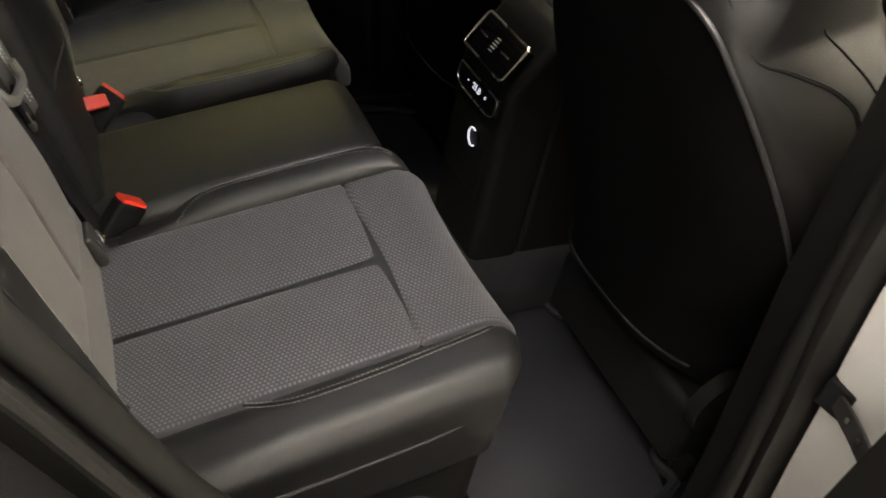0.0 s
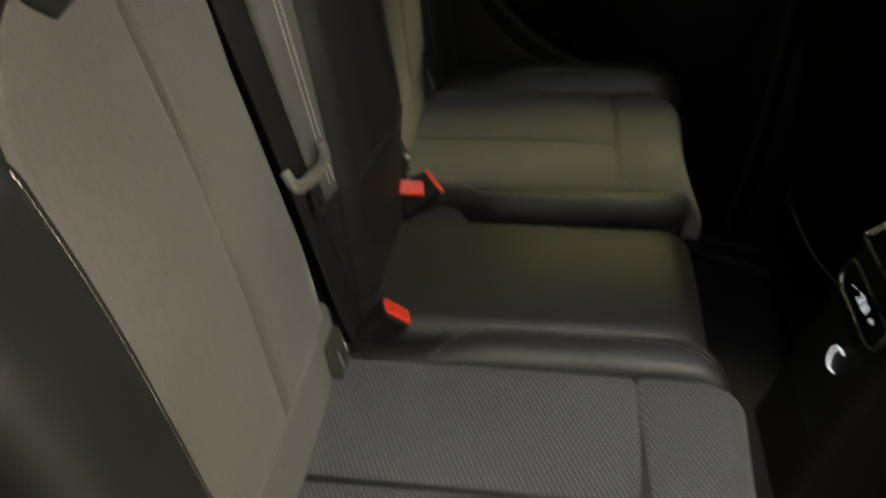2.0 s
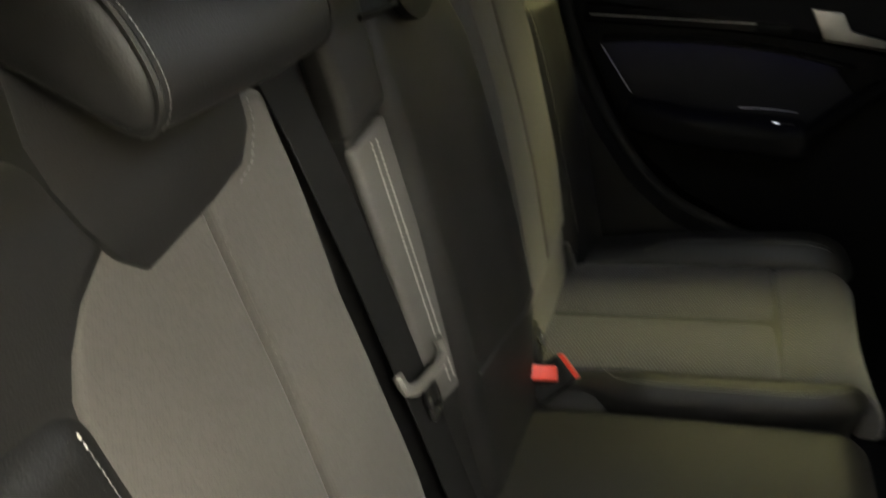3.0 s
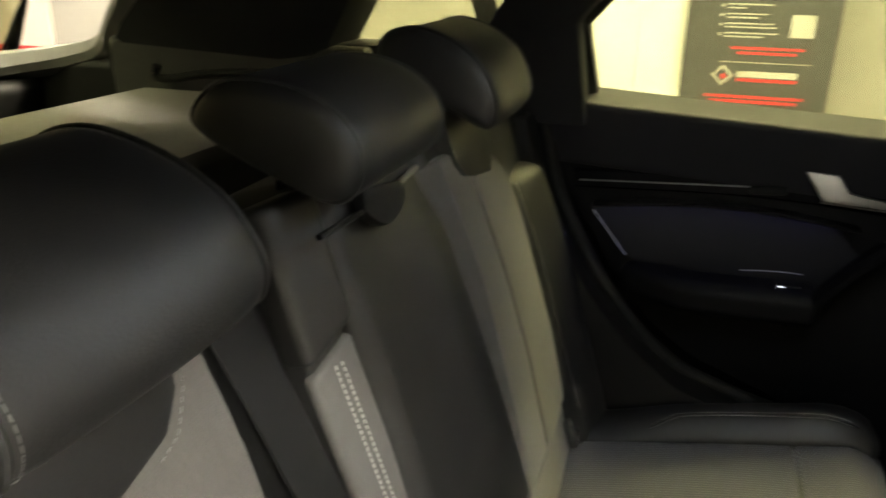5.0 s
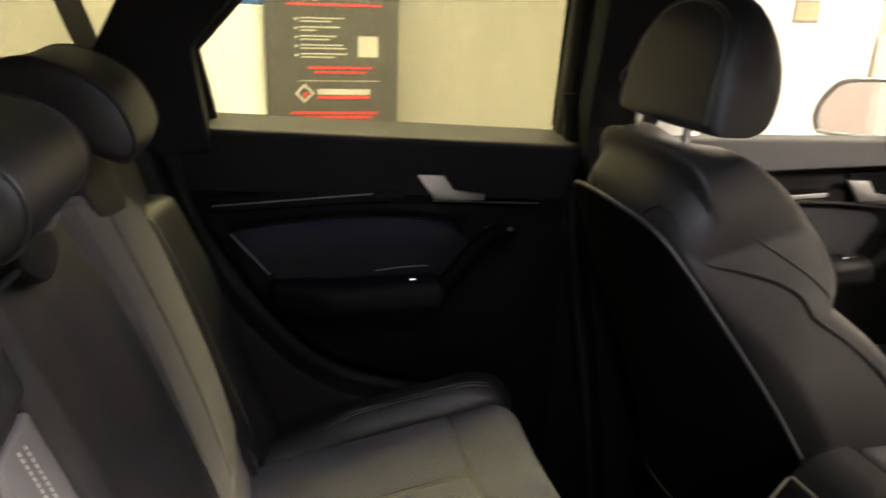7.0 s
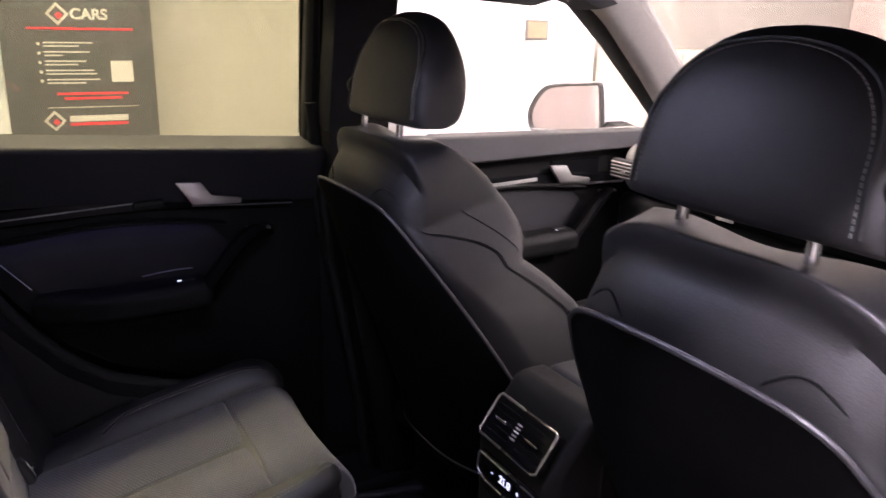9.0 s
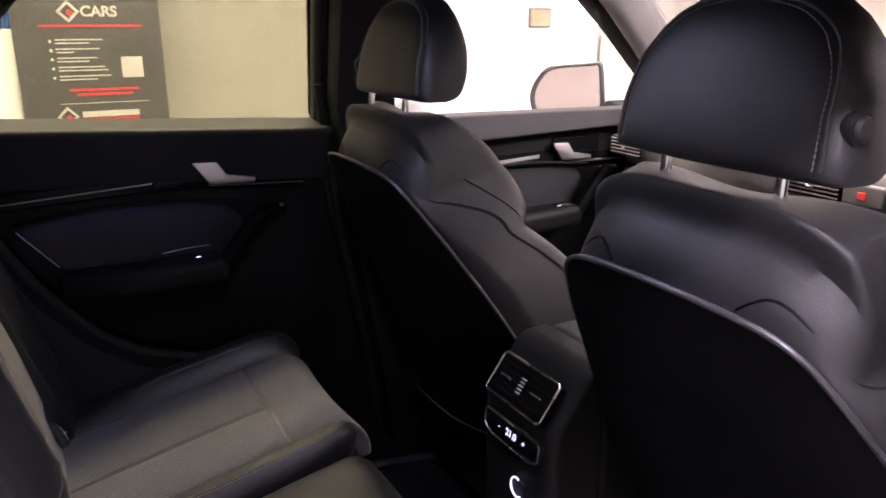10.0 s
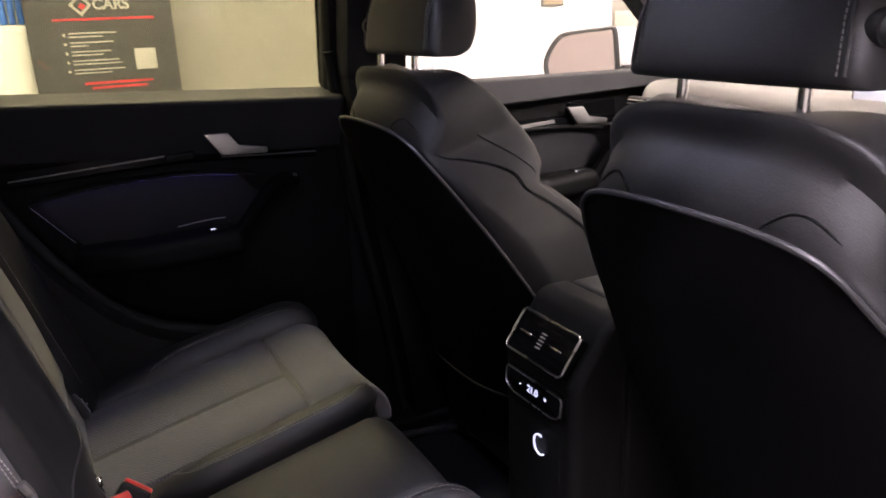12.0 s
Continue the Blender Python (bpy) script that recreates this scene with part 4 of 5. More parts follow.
def rest_lean(points):
    """The headrest leans forwards and narrows towards its top."""
    p = np.array(points)
    h = np.clip(p[:, 2] - 1.37, 0, 1)
    return np.c_[0.655 + (p[:, 0] - 0.655) * 0.84 + 0.24 * (p[:, 2] - 1.372), p[:, 1] * (1 - 0.62 * h), p[:, 2]]


def front_seat(s):
    y0 = 0.378 if s > 0 else -0.390
    raised = Matrix.Translation((0.012, -0.004, 1.354 * -0.08)) @ Matrix.Diagonal((1.0, 1.05, 1.08, 1.0)) if s > 0 else Matrix.Translation((0.0, 0.003, 0.0))
    seat = thing("front_seat", (0.95, y0, 0.45), "black leather front seat with a hard plastic back shell", "car seat", "front seats")

    def place(g):
        v, fs = g
        v = np.array(v)
        v[:, 1] += y0
        return v, fs

    def half(v):
        """Half width of the backrest at a height share v."""
        return 0.213 + 0.050 * np.sin(np.clip(v / 0.75, 0, 1) * math.pi / 2) - 0.100 * np.clip((v - 0.30) / 0.70, 0, 1.1) ** 2.6

    def rear(v):
        return 0.745 - 0.185 * v

    # the shell: a thin dished sheet
    nu, nv = 36, 40
    front, backs, edge = [], [], {}
    for j in range(nv + 1):
        v = j / nv
        for i in range(nu + 1):
            u = -1 + 2 * i / nu
            w = half(v)
            corner = (0.012 * u**2 + 0.022 * u**6) * v
            x = rear(v) + (0.180 * (1 - v) + 0.028) * abs(u) ** 3.2 * (0.35 + 0.65 * min(1, v * 4 + 0.3))
            dish = 0.010 * max(0, 1 - (u / 0.78) ** 4) * math.sin(min(1, max(0, (v - 0.05) / 0.75)) * math.pi) ** 0.7
            z = 0.69 + 0.555 * v - corner - 0.03 * abs(u) ** 3 * (1 - v)
            front.append((x + dish, u * w, z))
            backs.append((x + dish + 0.008, u * w * 0.985, z - 0.003))
            edge[i, j] = (x + 0.002, u * w, z)
    n = len(front)
    fs = []
    row = nu + 1
    for j in range(nv):
        for i in range(nu):
            a, b, c, d = j * row + i, j * row + i + 1, (j + 1) * row + i + 1, (j + 1) * row + i
            fs += [(d, c, b, a), (n + a, n + b, n + c, n + d)]
    rim = [j for j in range(row)] + [k * row + nu for k in range(1, nv + 1)] + [nv * row + i for i in range(nu - 1, -1, -1)] + [k * row for k in range(nv - 1, 0, -1)]
    for k in range(len(rim)):
        a, b = rim[k], rim[(k + 1) % len(rim)]
        fs.append((a, b, n + b, n + a))
    shell = part("back_shell", place((np.array(front + backs), fs)), SHELL, seat, "hard black plastic back shell")
    lip = [edge[0, j] for j in range(4, nv + 1)] + [edge[i, nv] for i in range(1, nu)] + [edge[nu, j] for j in range(nv, 3, -1)]
    part("shell_edge", place(tube(lip, 0.0034, 8, up=(1, 0, 0.3))), PIPING, shell, "satin grey rim")
    part("lower_edge", place(tube([(edge[i, 1][0] - 0.004, edge[i, 1][1], edge[i, 1][2] + 0.004) for i in range(4, nu - 3)], 0.0030, 8)), PLASTIC, shell, "satin lower rim")

    # padded backrest: the side bolsters reach forwards, with a step below the shoulder
    def pad(v):
        h = (v[:, 2] + 0.5)
        y1 = np.abs(v[:, 1])
        w = half(np.clip(h * 1.02 - 0.02, 0, 1)) + 0.006 + 0.012 * np.clip((h - 0.7) / 0.3, 0, 1)
        base = rear(np.clip(h, -0.2, 1.2)) + 0.012
        t = v[:, 0] + 0.5
        far = np.interp(h, (-0.05, 0.30, 0.55, 0.66, 0.74, 0.79, 0.815, 0.84, 0.87, 0.92, 0.98, 1.06, 1.12, 1.17), (1.06, 1.01, 0.955, 0.910, 0.862, 0.826, 0.806, 0.812, 0.820, 0.816, 0.800, 0.765, 0.728, 0.690))
        dip = 0.085 * np.clip((0.86 - y1) / 0.45, 0, 1) ** 1.3 * np.clip((1.16 - h) / 0.25, 0, 1)
        wrap = (0.180 * (1 - np.clip(h, 0, 1)) + 0.028) * y1**3.2 * (1 - t)
        roll = 0.055 * np.clip((h - 0.9) / 0.2, 0, 1) ** 2 * (1 - t)
        z = 0.69 + 0.555 * h - 0.060 * y1**4 * np.clip((h - 0.65) / 0.4, 0, 1) * (1 - 0.9 * t) - 0.014 * np.exp(-((v[:, 1] / 0.45) ** 2)) * np.clip((h - 1.05) / 0.1, 0, 1) * t
        return np.c_[base + t * (far - dip - base) + wrap + roll, v[:, 1] * w * (1 - 0.05 * t * np.clip((h - 0.8) / 0.3, 0, 1)), z]

    part("backrest", place(bent(block((-0.5, -1, -0.55), (0.5, 1, 0.662), 0.13, (0.05, 0.05, 0.014)), pad)), LEATHER, seat, "black leather backrest")
    for q in (-1, 1):
        for d in (0.0, 0.024):
            line = spline([(-0.502, q * 0.45, 0.492), (-0.502, q * 0.62, 0.535), (-0.492, q * 0.82, 0.530), (-0.42, q * 0.985, 0.50), (-0.22 + d, q * 1.003, 0.46), (0.02 + d, q * 1.003, 0.40), (0.18 + d, q * 1.003, 0.32), (0.26 + d, q * 1.003, 0.20), (0.28 + d, q * 1.003, 0.0), (0.28 + d, q * 1.003, -0.4)], 6)
            part("seam", place(tube(pad(np.array(line)), 0.0014, 6)), PLASTIC, seat, "sunk seam")
        line = spline([(0.02, q * 1.003, 0.52), (0.16, q * 1.003, 0.45), (0.28, q * 1.003, 0.39), (0.36, q * 0.995, 0.35)], 6)
        part("seam", place(tube(pad(np.array(line)), 0.0014, 6)), PLASTIC, seat, "sunk seam")
    # cushion
    cush = bent(block((0.88, -0.255, 0.60), (1.42, 0.255, 0.79), 0.06, 0.04), lambda v: np.c_[v[:, 0], v[:, 1], v[:, 2] + 0.06 * (v[:, 0] - 0.88) + 0.035 * np.clip((np.abs(v[:, 1]) - 0.15) / 0.1, 0, 1) * (v[:, 2] > 0.72)])
    part("cushion", place(cush), LEATHER, seat, "black leather cushion")
    part("seat_frame", place(block((0.82, -0.20, 0.47), (1.36, 0.20, 0.61), 0.02, 0.1)), PLASTIC, seat)
    part("hinge_cover", place(turned(sweep([(0, 0.218 * s - 0.012, 0), (0, 0.218 * s + 0.012, 0)], ring(0.062, 24), up=(0, 0, 1)), Matrix.Translation((0.84, 0, 0.66)))), PLASTIC_SOFT, seat, "round hinge cover")
    for q in (-0.19, 0.19):
        part("seat_rail", place(block((0.88, q - 0.02, 0.40), (1.40, q + 0.02, 0.47), 0.008, 0.2)), PLASTIC, seat, "steel floor rail")
    # headrest: an arch seen from behind
    side = [(q[0], q[2]) for q in spline([(x, 0, z) for x, z in REST], 5, True)]
    ys = [-0.1385, -0.136, -0.131, -0.124, -0.114] + list(np.linspace(-0.10, 0.10, 13)) + [0.114, 0.124, 0.131, 0.136, 0.1385]
    rings = [[(0.662 + (x - 0.662) * np.interp(abs(y), (0.112, 0.124, 0.131, 0.136, 0.1385), (1, 0.97, 0.90, 0.78, 0.60)) + 0.010 * (y / 0.13) ** 2, y, 1.354 + f * (rest_top(y) - 1.354)) for x, f in side] for y in ys]
    k = len(side)
    skin = [(j * k + i, j * k + (i + 1) % k, (j + 1) * k + (i + 1) % k, (j + 1) * k + i) for j in range(len(ys) - 1) for i in range(k)]
    skin += [tuple(range(k))[::-1], tuple((len(ys) - 1) * k + i for i in range(k))]
    head = part("headrest", place(turned((rest_lean([p for r in rings for p in r]), skin), raised)), LEATHER, seat, "black leather headrest")

    def arch(inset):
        a = 0.122 - inset
        run = [(-a, 1.366), (-a - 0.001, 1.41), (-a, 1.441), (-a + 0.008, 1.467), (-a + 0.026, 1.488), (-a + 0.06, 1.504), (0, 1.511), (a - 0.06, 1.504), (a - 0.026, 1.488), (a - 0.008, 1.467), (a, 1.441), (a + 0.001, 1.41), (a, 1.366)]
        flat = spline([(0, y, z - 0.6 * inset) for y, z in run], 6)
        return rest_lean([(rest_back(q[1], q[2]) - 0.0018, q[1], q[2]) for q in flat])

    part("headrest_seam", place(turned(tube(arch(0.0), 0.0022, 6, up=(1, 0, 0)), raised)), LEATHER, head, "raised seam")
    part("stitching", place(turned(stitches(arch(0.006), gap=0.0055, r=0.0007, up=(1, 0, 0)), raised)), STITCH, head, "pale stitching")
    disc = sweep([(0, 0, 0), (0, s * 0.004, 0), (0, s * 0.0066, 0), (0, s * 0.0068, 0)], ring(0.0115, 28), up=(0, 0, 1), scale=[1, 1, 0.88, 0.5])
    cup = sweep([(0, -s * 0.010, 0), (0, s * 0.001, 0), (0, s * 0.003, 0)], ring(0.0160, 28), up=(0, 0, 1), scale=[1, 1, 0.93])
    part("button_ring", place(turned(cup, Matrix.Translation((0.650, 0.130 if s > 0 else -0.1315, 1.402)))), PLASTIC, head)
    part("button", place(turned(disc, Matrix.Translation((0.650, 0.130 if s > 0 else -0.1325, 1.402)))), LEATHER, head, "round black release button")
    for q in (-0.0715, 0.0715):
        post = part("headrest_post", place(tube([(0.641, q, 1.27), (0.645, q, 1.375)], 0.0062, 12)), CHROME, head, "chrome post")
        part("post_collar", place(turned(sweep([(0, 0, -0.012), (0, 0, 0.006), (0, 0, 0.010)], ring(0.019, 20, 0.030), up=(1, 0, 0), scale=[1, 1, 0.8]), Matrix.Translation((0.642, q, 1.322)))), PLASTIC, post, "black plastic collar")
    return seat


front_seat(-1)
front_seat(1)


# ---- cabin sides ----
SEAL = [(-0.10, 1.36), (-0.085, 1.27), (-0.055, 1.155), (-0.020, 1.075), (0.045, 0.968), (0.125, 0.872), (0.205, 0.813), (0.30, 0.778), (0.40, 0.74), (0.455, 0.62), (0.47, 0.46)]


NEAR_SEAL = [(-0.07, 1.36), (-0.050, 1.27), (-0.012, 1.155), (0.012, 1.099), (0.055, 0.995), (0.097, 0.908), (0.145, 0.850), (0.205, 0.805), (0.30, 0.770), (0.40, 0.735), (0.455, 0.62), (0.47, 0.46)]


def jamb_trim(s):
    seal, inner = (SEAL, 0.632) if s > 0 else (NEAR_SEAL, 0.686)
    t = thing("wheel_arch_trim", (-0.2, s * 0.66, 0.5), "dark trim panel between rear backrest and door opening", "trim panel", "trim panels", "structure")
    line = [(x - 0.012, z) for x, z in seal[1:]]
    out = line + [(0.1, 0.45), (-0.42, 0.45), (-0.42, 1.27)]
    part("panel", mirrored(plate(out, "y", inner, 0.712, 0.012), s), PLASTIC_SOFT, t)
    curve = spline([(x, 0.708, z) for x, z in seal], 5)
    part("door_seal", mirrored(tube(curve, 0.013, 10, up=(0, 1, 0)), s), RUBBER, t, "black rubber door seal")
    return t


jamb_trim(1)
jt = jamb_trim(-1)
# the near opening shows the painted jamb outside the seal
part("jamb_skin", plate([(x - 0.035, z) for x, z in NEAR_SEAL] + [(0.3, 0.40), (-0.5, 0.40), (-0.5, 1.36)], "y", -0.80, -0.735, 0.01), PLASTIC, jt, "dark jamb")
for lip, (dx, y, r) in (("seal_lip", (-0.012, -0.738, 0.007)), ("outer_lip", (-0.040, -0.806, 0.008))):
    part(lip, tube(spline([(x + dx, y, z) for x, z in NEAR_SEAL], 5), r, 8, up=(0, 1, 0)), RUBBER, jt, "thin rubber lip")


def b_pillar(s):
    p = thing("b_pillar", (0.75, s * 0.72, 0.42), "black lined B-pillar between the doors", "car pillar", "pillars", "structure")
    edge = [(0.655, 1.30), (0.69, 1.00), (0.745, 0.70), (0.78, 0.44)]
    out = edge + [(0.92, 0.44), (0.87, 0.70), (0.83, 1.00), (0.80, 1.30)]
    part("lining", mirrored(plate(out, "y", 0.665, 0.735, 0.018), s), PLASTIC_SOFT, p)
    part("upper_lining", bent(mirrored(plate([(0.655, 1.29), (0.80, 1.29), (0.77, 1.66), (0.64, 1.66)], "y", 0.675, 0.75, 0.016), s), lean_in(s)), LINING, p)
    curve = spline([(0.64, 0.725, 1.35)] + [(x - 0.008, 0.728, z) for x, z in edge], 6)
    part("door_seal", mirrored(tube(curve, 0.013, 10, up=(0, 1, 0)), s), RUBBER, p, "black rubber door seal")
    part("painted_pillar", mirrored(plate([(0.700, 1.30), (0.690, 1.18), (0.695, 1.068), (0.715, 0.977), (0.743, 0.876), (0.767, 0.769), (0.797, 0.65), (0.83, 0.44), (0.99, 0.44), (0.94, 1.30)], "y", 0.755, 0.835, 0.012), s), PAINT, p, "white painted pillar")
    rebate = [(0.640, 1.30), (0.640, 1.18), (0.655, 1.06), (0.690, 0.92), (0.725, 0.77), (0.76, 0.60), (0.78, 0.44)]
    part("rebate", mirrored(plate(rebate + [(0.90, 0.44), (0.82, 0.90), (0.80, 1.30)], "y", 0.737, 0.752, 0.005), s), PLASTIC_SOFT, p, "dark rebate beside the seal")
    part("outer_cover", bent(mirrored(plate([(0.640, 1.275), (0.800, 1.275), (0.775, 1.63), (0.615, 1.63)], "y", 0.800, 0.815, 0.004), s), lean_in(s)), GLOSS, p, "gloss black pillar cover")
    return p


bp = b_pillar(-1)
b_pillar(1)
chk = thing("door_check_strap", (0.738, -0.772, 0.89), "black steel door check strap on the white pillar", "door check")
part("bracket", turned(block((-0.016, -0.016, -0.019), (0.004, 0.016, 0.019), 0.003, 0.02), Matrix.Translation((0.738, -0.772, 0.908)) @ pose(0, 0, 0, 0, 0, 12)), PLASTIC, chk, "black steel bracket")
part("pin", tube([(0.724, -0.772, 0.884), (0.724, -0.772, 0.932)], 0.0045, 12), SATIN, chk, "steel pin")
arm_line = spline([(0.728, -0.772, 0.908), (0.716, -0.794, 0.912), (0.703, -0.818, 0.916), (0.688, -0.845, 0.918), (0.668, -0.880, 0.918)], 5)
part("arm", sweep(arm_line, bar(0.005, 0.026), up=(0, 0, 1), scale=[0.72 + 0.28 * math.sin(min(1, k / 8) * math.pi / 2) for k in range(len(arm_line))]), BELT_DARK, chk, "stamped steel arm")
for q in (7, 12):
    c = np.array(arm_line[q])
    part("rivet", tube([c + (-0.004, -0.0022, 0.002), c + (0.004, 0.0022, 0.002)], 0.0035, 12), SATIN, chk, "steel rivet")


# ---- doors ----
def side_door(name, label, s, x_front, x_rear, rear_line, win, handle_x, handle_z, insert, lit=True, glass=None, slope=False):
    """A door: inner panel, sill ledge, window frame and pane, trim strip, handle, lit insert, armrest, pull, outer skin."""
    d = thing(name, ((x_front + x_rear) / 2, s * 0.76, 0.42), label, "car door", "doors")
    m = lambda g: mirrored(g, s)
    up = lambda g: bent(mirrored(g, s), lean_in(s))
    out = [(x_front, 0.45), (x_front, 1.225)] + [(x_rear - 0.06 if z > 1.1 else x, z) for x, z in rear_line]
    part("panel", m(plate(out, "y", 0.745, 0.79, 0.012)), DOOR_SKIN, d, "black moulded door lining")
    part("skin", m(plate([(x_front, 0.40), (x_front, 1.24)] + [(x - 0.02, z) for x, z in rear_line], "y", 0.84, 0.87, 0.01)), PAINT, d, "white outer door skin")
    part("inner_frame", m(plate([(x_front - 0.02, 0.44), (x_front - 0.02, 1.22)] + [(x, z) for x, z in rear_line], "y", 0.792, 0.838, 0.01)), PLASTIC, d)
    # upper lining: a deep flat ledge under the window, falling back below
    z0, z1 = win[0][1], win[-1][1]
    sill = lambda x: z0 + (z1 - z0) * (x - win[0][0]) / (win[-1][0] - win[0][0]) - 0.010
    fall = lambda v: np.c_[v[:, 0], v[:, 1] + 0.045 * np.clip(-v[:, 2] / 0.12, 0, 1) * (v[:, 1] < 0.76), v[:, 2] + sill(v[:, 0]) + 0.012 + 0.16 * np.clip(v[:, 1] - 0.745, -0.06, 0.06)]
    if slope:
        fall = lambda v: np.c_[v[:, 0], v[:, 1] + 0.030 * np.clip(1 + v[:, 2] / 0.12, 0, 1) * (v[:, 1] < 0.745), v[:, 2] * (0.52 - 0.24 * np.clip((v[:, 0] - 1.05) / 0.65, 0, 1)) + sill(v[:, 0]) + 0.012]
    part("ledge", m(bent(block((win[0][0] - 0.06, 0.688, -0.12), (x_front, 0.792, 0.0), 0.012, 0.025), fall)), INSERT, d, "soft black window ledge")
    frame_pts = [(x, 0.775, z) for x, z in win]
    part("window_frame", up(sweep(frame_pts, bar(0.035, 0.055), up=(0, 1, 0))), RUBBER, d, "black window frame")
    part("pane", up(plate([(x, z - (0.03 if k in (0, len(win) - 1) else 0)) for k, (x, z) in enumerate(win)], "y", 0.792, 0.796, 0)), glass or GLASS, d, "side window")
    # gloss strip with a metal line, and the lever
    a, b, hz = insert[0], x_front - 0.07, handle_z
    part("trim_strip", m(sweep(spline([(a - 0.035, 0.740, hz - 0.002), ((a + b) / 2, 0.738, hz + 0.010), (b, 0.740, hz - 0.010)], 8), bar(0.012, 0.034), up=(0, 0, 1))), GLOSS, d, "gloss black trim strip")
    part("trim_line", m(sweep(spline([(a - 0.025, 0.733, hz - 0.004), ((a + handle_x) / 2, 0.731, hz + 0.008), (handle_x - 0.05, 0.730, hz + 0.015)], 8), bar(0.003, 0.009 if slope else 0.0025), up=(0, 0, 1))), ALU, d, "thin aluminium inlay")
    slope or part("trim_knob", m(bent(block((handle_x - 0.100, 0.722, hz + 0.006), (handle_x - 0.040, 0.735, hz + 0.022), 0.006, 0.02), lambda v: np.c_[v[:, 0], v[:, 1], v[:, 2] + 0.06 * (v[:, 0] - handle_x)])), PLASTIC_SOFT, d, "small dark knob")
    hx = handle_x
    lever = part("door_handle", m(bent(plate([(hx - 0.021, hz + 0.051), (hx + 0.030, hz + 0.049), (hx + 0.050, hz + 0.021), (hx + 0.111, hz + 0.011), (hx + 0.109, hz - 0.001), (hx + 0.012, hz + 0.003)], "y", 0.708, 0.722, 0.004), lambda v: np.c_[v[:, 0], v[:, 1] + 0.10 * np.clip(hx - v[:, 0] + 0.02, 0, 1), v[:, 2]])), ALU, d, "brushed aluminium door lever")
    part("handle_line", m(sweep([(hx + 0.012, 0.722, hz - 0.001), (hx + 0.11, 0.724, hz - 0.007), (b, 0.731, hz - 0.014)], bar(0.003, 0.006 if slope else 0.0025), up=(0, 0, 1))), ALU, d, "thin aluminium edge")
    part("handle_cup", m(block((handle_x + 0.0, 0.735, hz - 0.005), (handle_x + 0.16, 0.744, hz + 0.06), 0.004, 0.1)), GLOSS, lever, "dark handle recess")
    # lit insert
    ix0, ix1 = insert
    top = lambda x: 1.095 + 0.022 * math.sin((x - ix0) / (ix1 - ix0) * math.pi * 0.88)
    oline = [(ix0, top(ix0))] + [(x, top(x)) for x in np.linspace(ix0 + 0.03, ix1, 8)] + [(ix1 + 0.06, 1.04), (ix1 + 0.0, 0.95), (ix0 + 0.13, 0.95)]
    part("insert", m(plate(oline, "y", 0.739, 0.7435, 0.0015)), INSERT, d, "padded door insert lit blue from its edge")
    part("insert_lip", m(sweep([(x, 0.7275, top(x) + 0.0085) for x in np.linspace(ix0 + 0.005, ix1 + 0.03, 14)], bar(0.030, 0.007), up=(0, 0, 1))), DOOR_SKIN, d, "overhanging edge above the insert")
    lit and part("light_line", m(sweep([(x, 0.7240, top(x) + 0.0043) for x in np.linspace(ix0 + 0.02, ix1, 12)], bar(0.006, 0.0012), up=(0, 0, 1))), BLUE_GLOW, d, "thin blue glowing line")
    # Dim glowing strip stands in for the blue wash down this sloping edge.
    lit and part("light_line", m(sweep([(ix0 + 0.004, 0.7365, top(ix0) - 0.004), (ix0 + 0.07, 0.7380, 1.01)], bar(0.0012, 0.0012), up=(0, 0, 1))), BLUE_DIM, d, "thin blue glowing line")
    arm = part("armrest", m(bent(block((ix0 + 0.065, 0.660, 0.935), (ix1 - 0.01, 0.742, 0.998), 0.024, 0.03), lambda v: np.c_[v[:, 0], v[:, 1] + 0.05 * np.clip((ix0 + 0.18 - v[:, 0]) / 0.1, 0, 1), v[:, 2] + 0.02 * (v[:, 0] - ix0)])), DOOR_SKIN, d, "padded armrest")
    part("switch", m(block((ix1 - 0.085, 0.690, 1.001), (ix1 - 0.045, 0.712, 1.009), 0.003, 0.02)), PLASTIC, arm, "small window switch")
    part("switch_light", m(block((ix1 - 0.081, 0.6885, 1.0035), (ix1 - 0.071, 0.6905, 1.0065), 0.001, 0.02)), ICON_GLOW, arm)
    lit and part("light_line", m(sweep([(x, 0.7335, 1.010 + 0.006 * math.sin((x - ix1 + 0.14) * 20)) for x in np.linspace(ix1 - 0.14, ix1 - 0.04, 6)], bar(0.0014, 0.0014), up=(0, 0, 1))), BLUE_DIM, d, "thin blue glowing line")
    pull = part("pull_grip", m(sweep(spline([(ix1 - 0.065, 0.695, 0.945), (ix1 - 0.02, 0.680, 0.995), (ix1 + 0.060, 0.680, 1.085), (ix1 + 0.115, 0.705, 1.088)], 6), bar(0.026, 0.034), up=(0, 1, 0))), SHELL, d, "sloping grab handle")
    part("pull_cap", m(block((ix1 + 0.065, 0.684, 1.094), (ix1 + 0.115, 0.706, 1.101), 0.004, 0.03)), BELT_CLIP, pull, "grey cap")
    part("pocket", m(bent(block((ix0 + 0.20, 0.665, 0.50), (x_front - 0.10, 0.744, 0.70), 0.03, 0.05), lambda v: v)), PLASTIC, d, "moulded door bin")
    return d


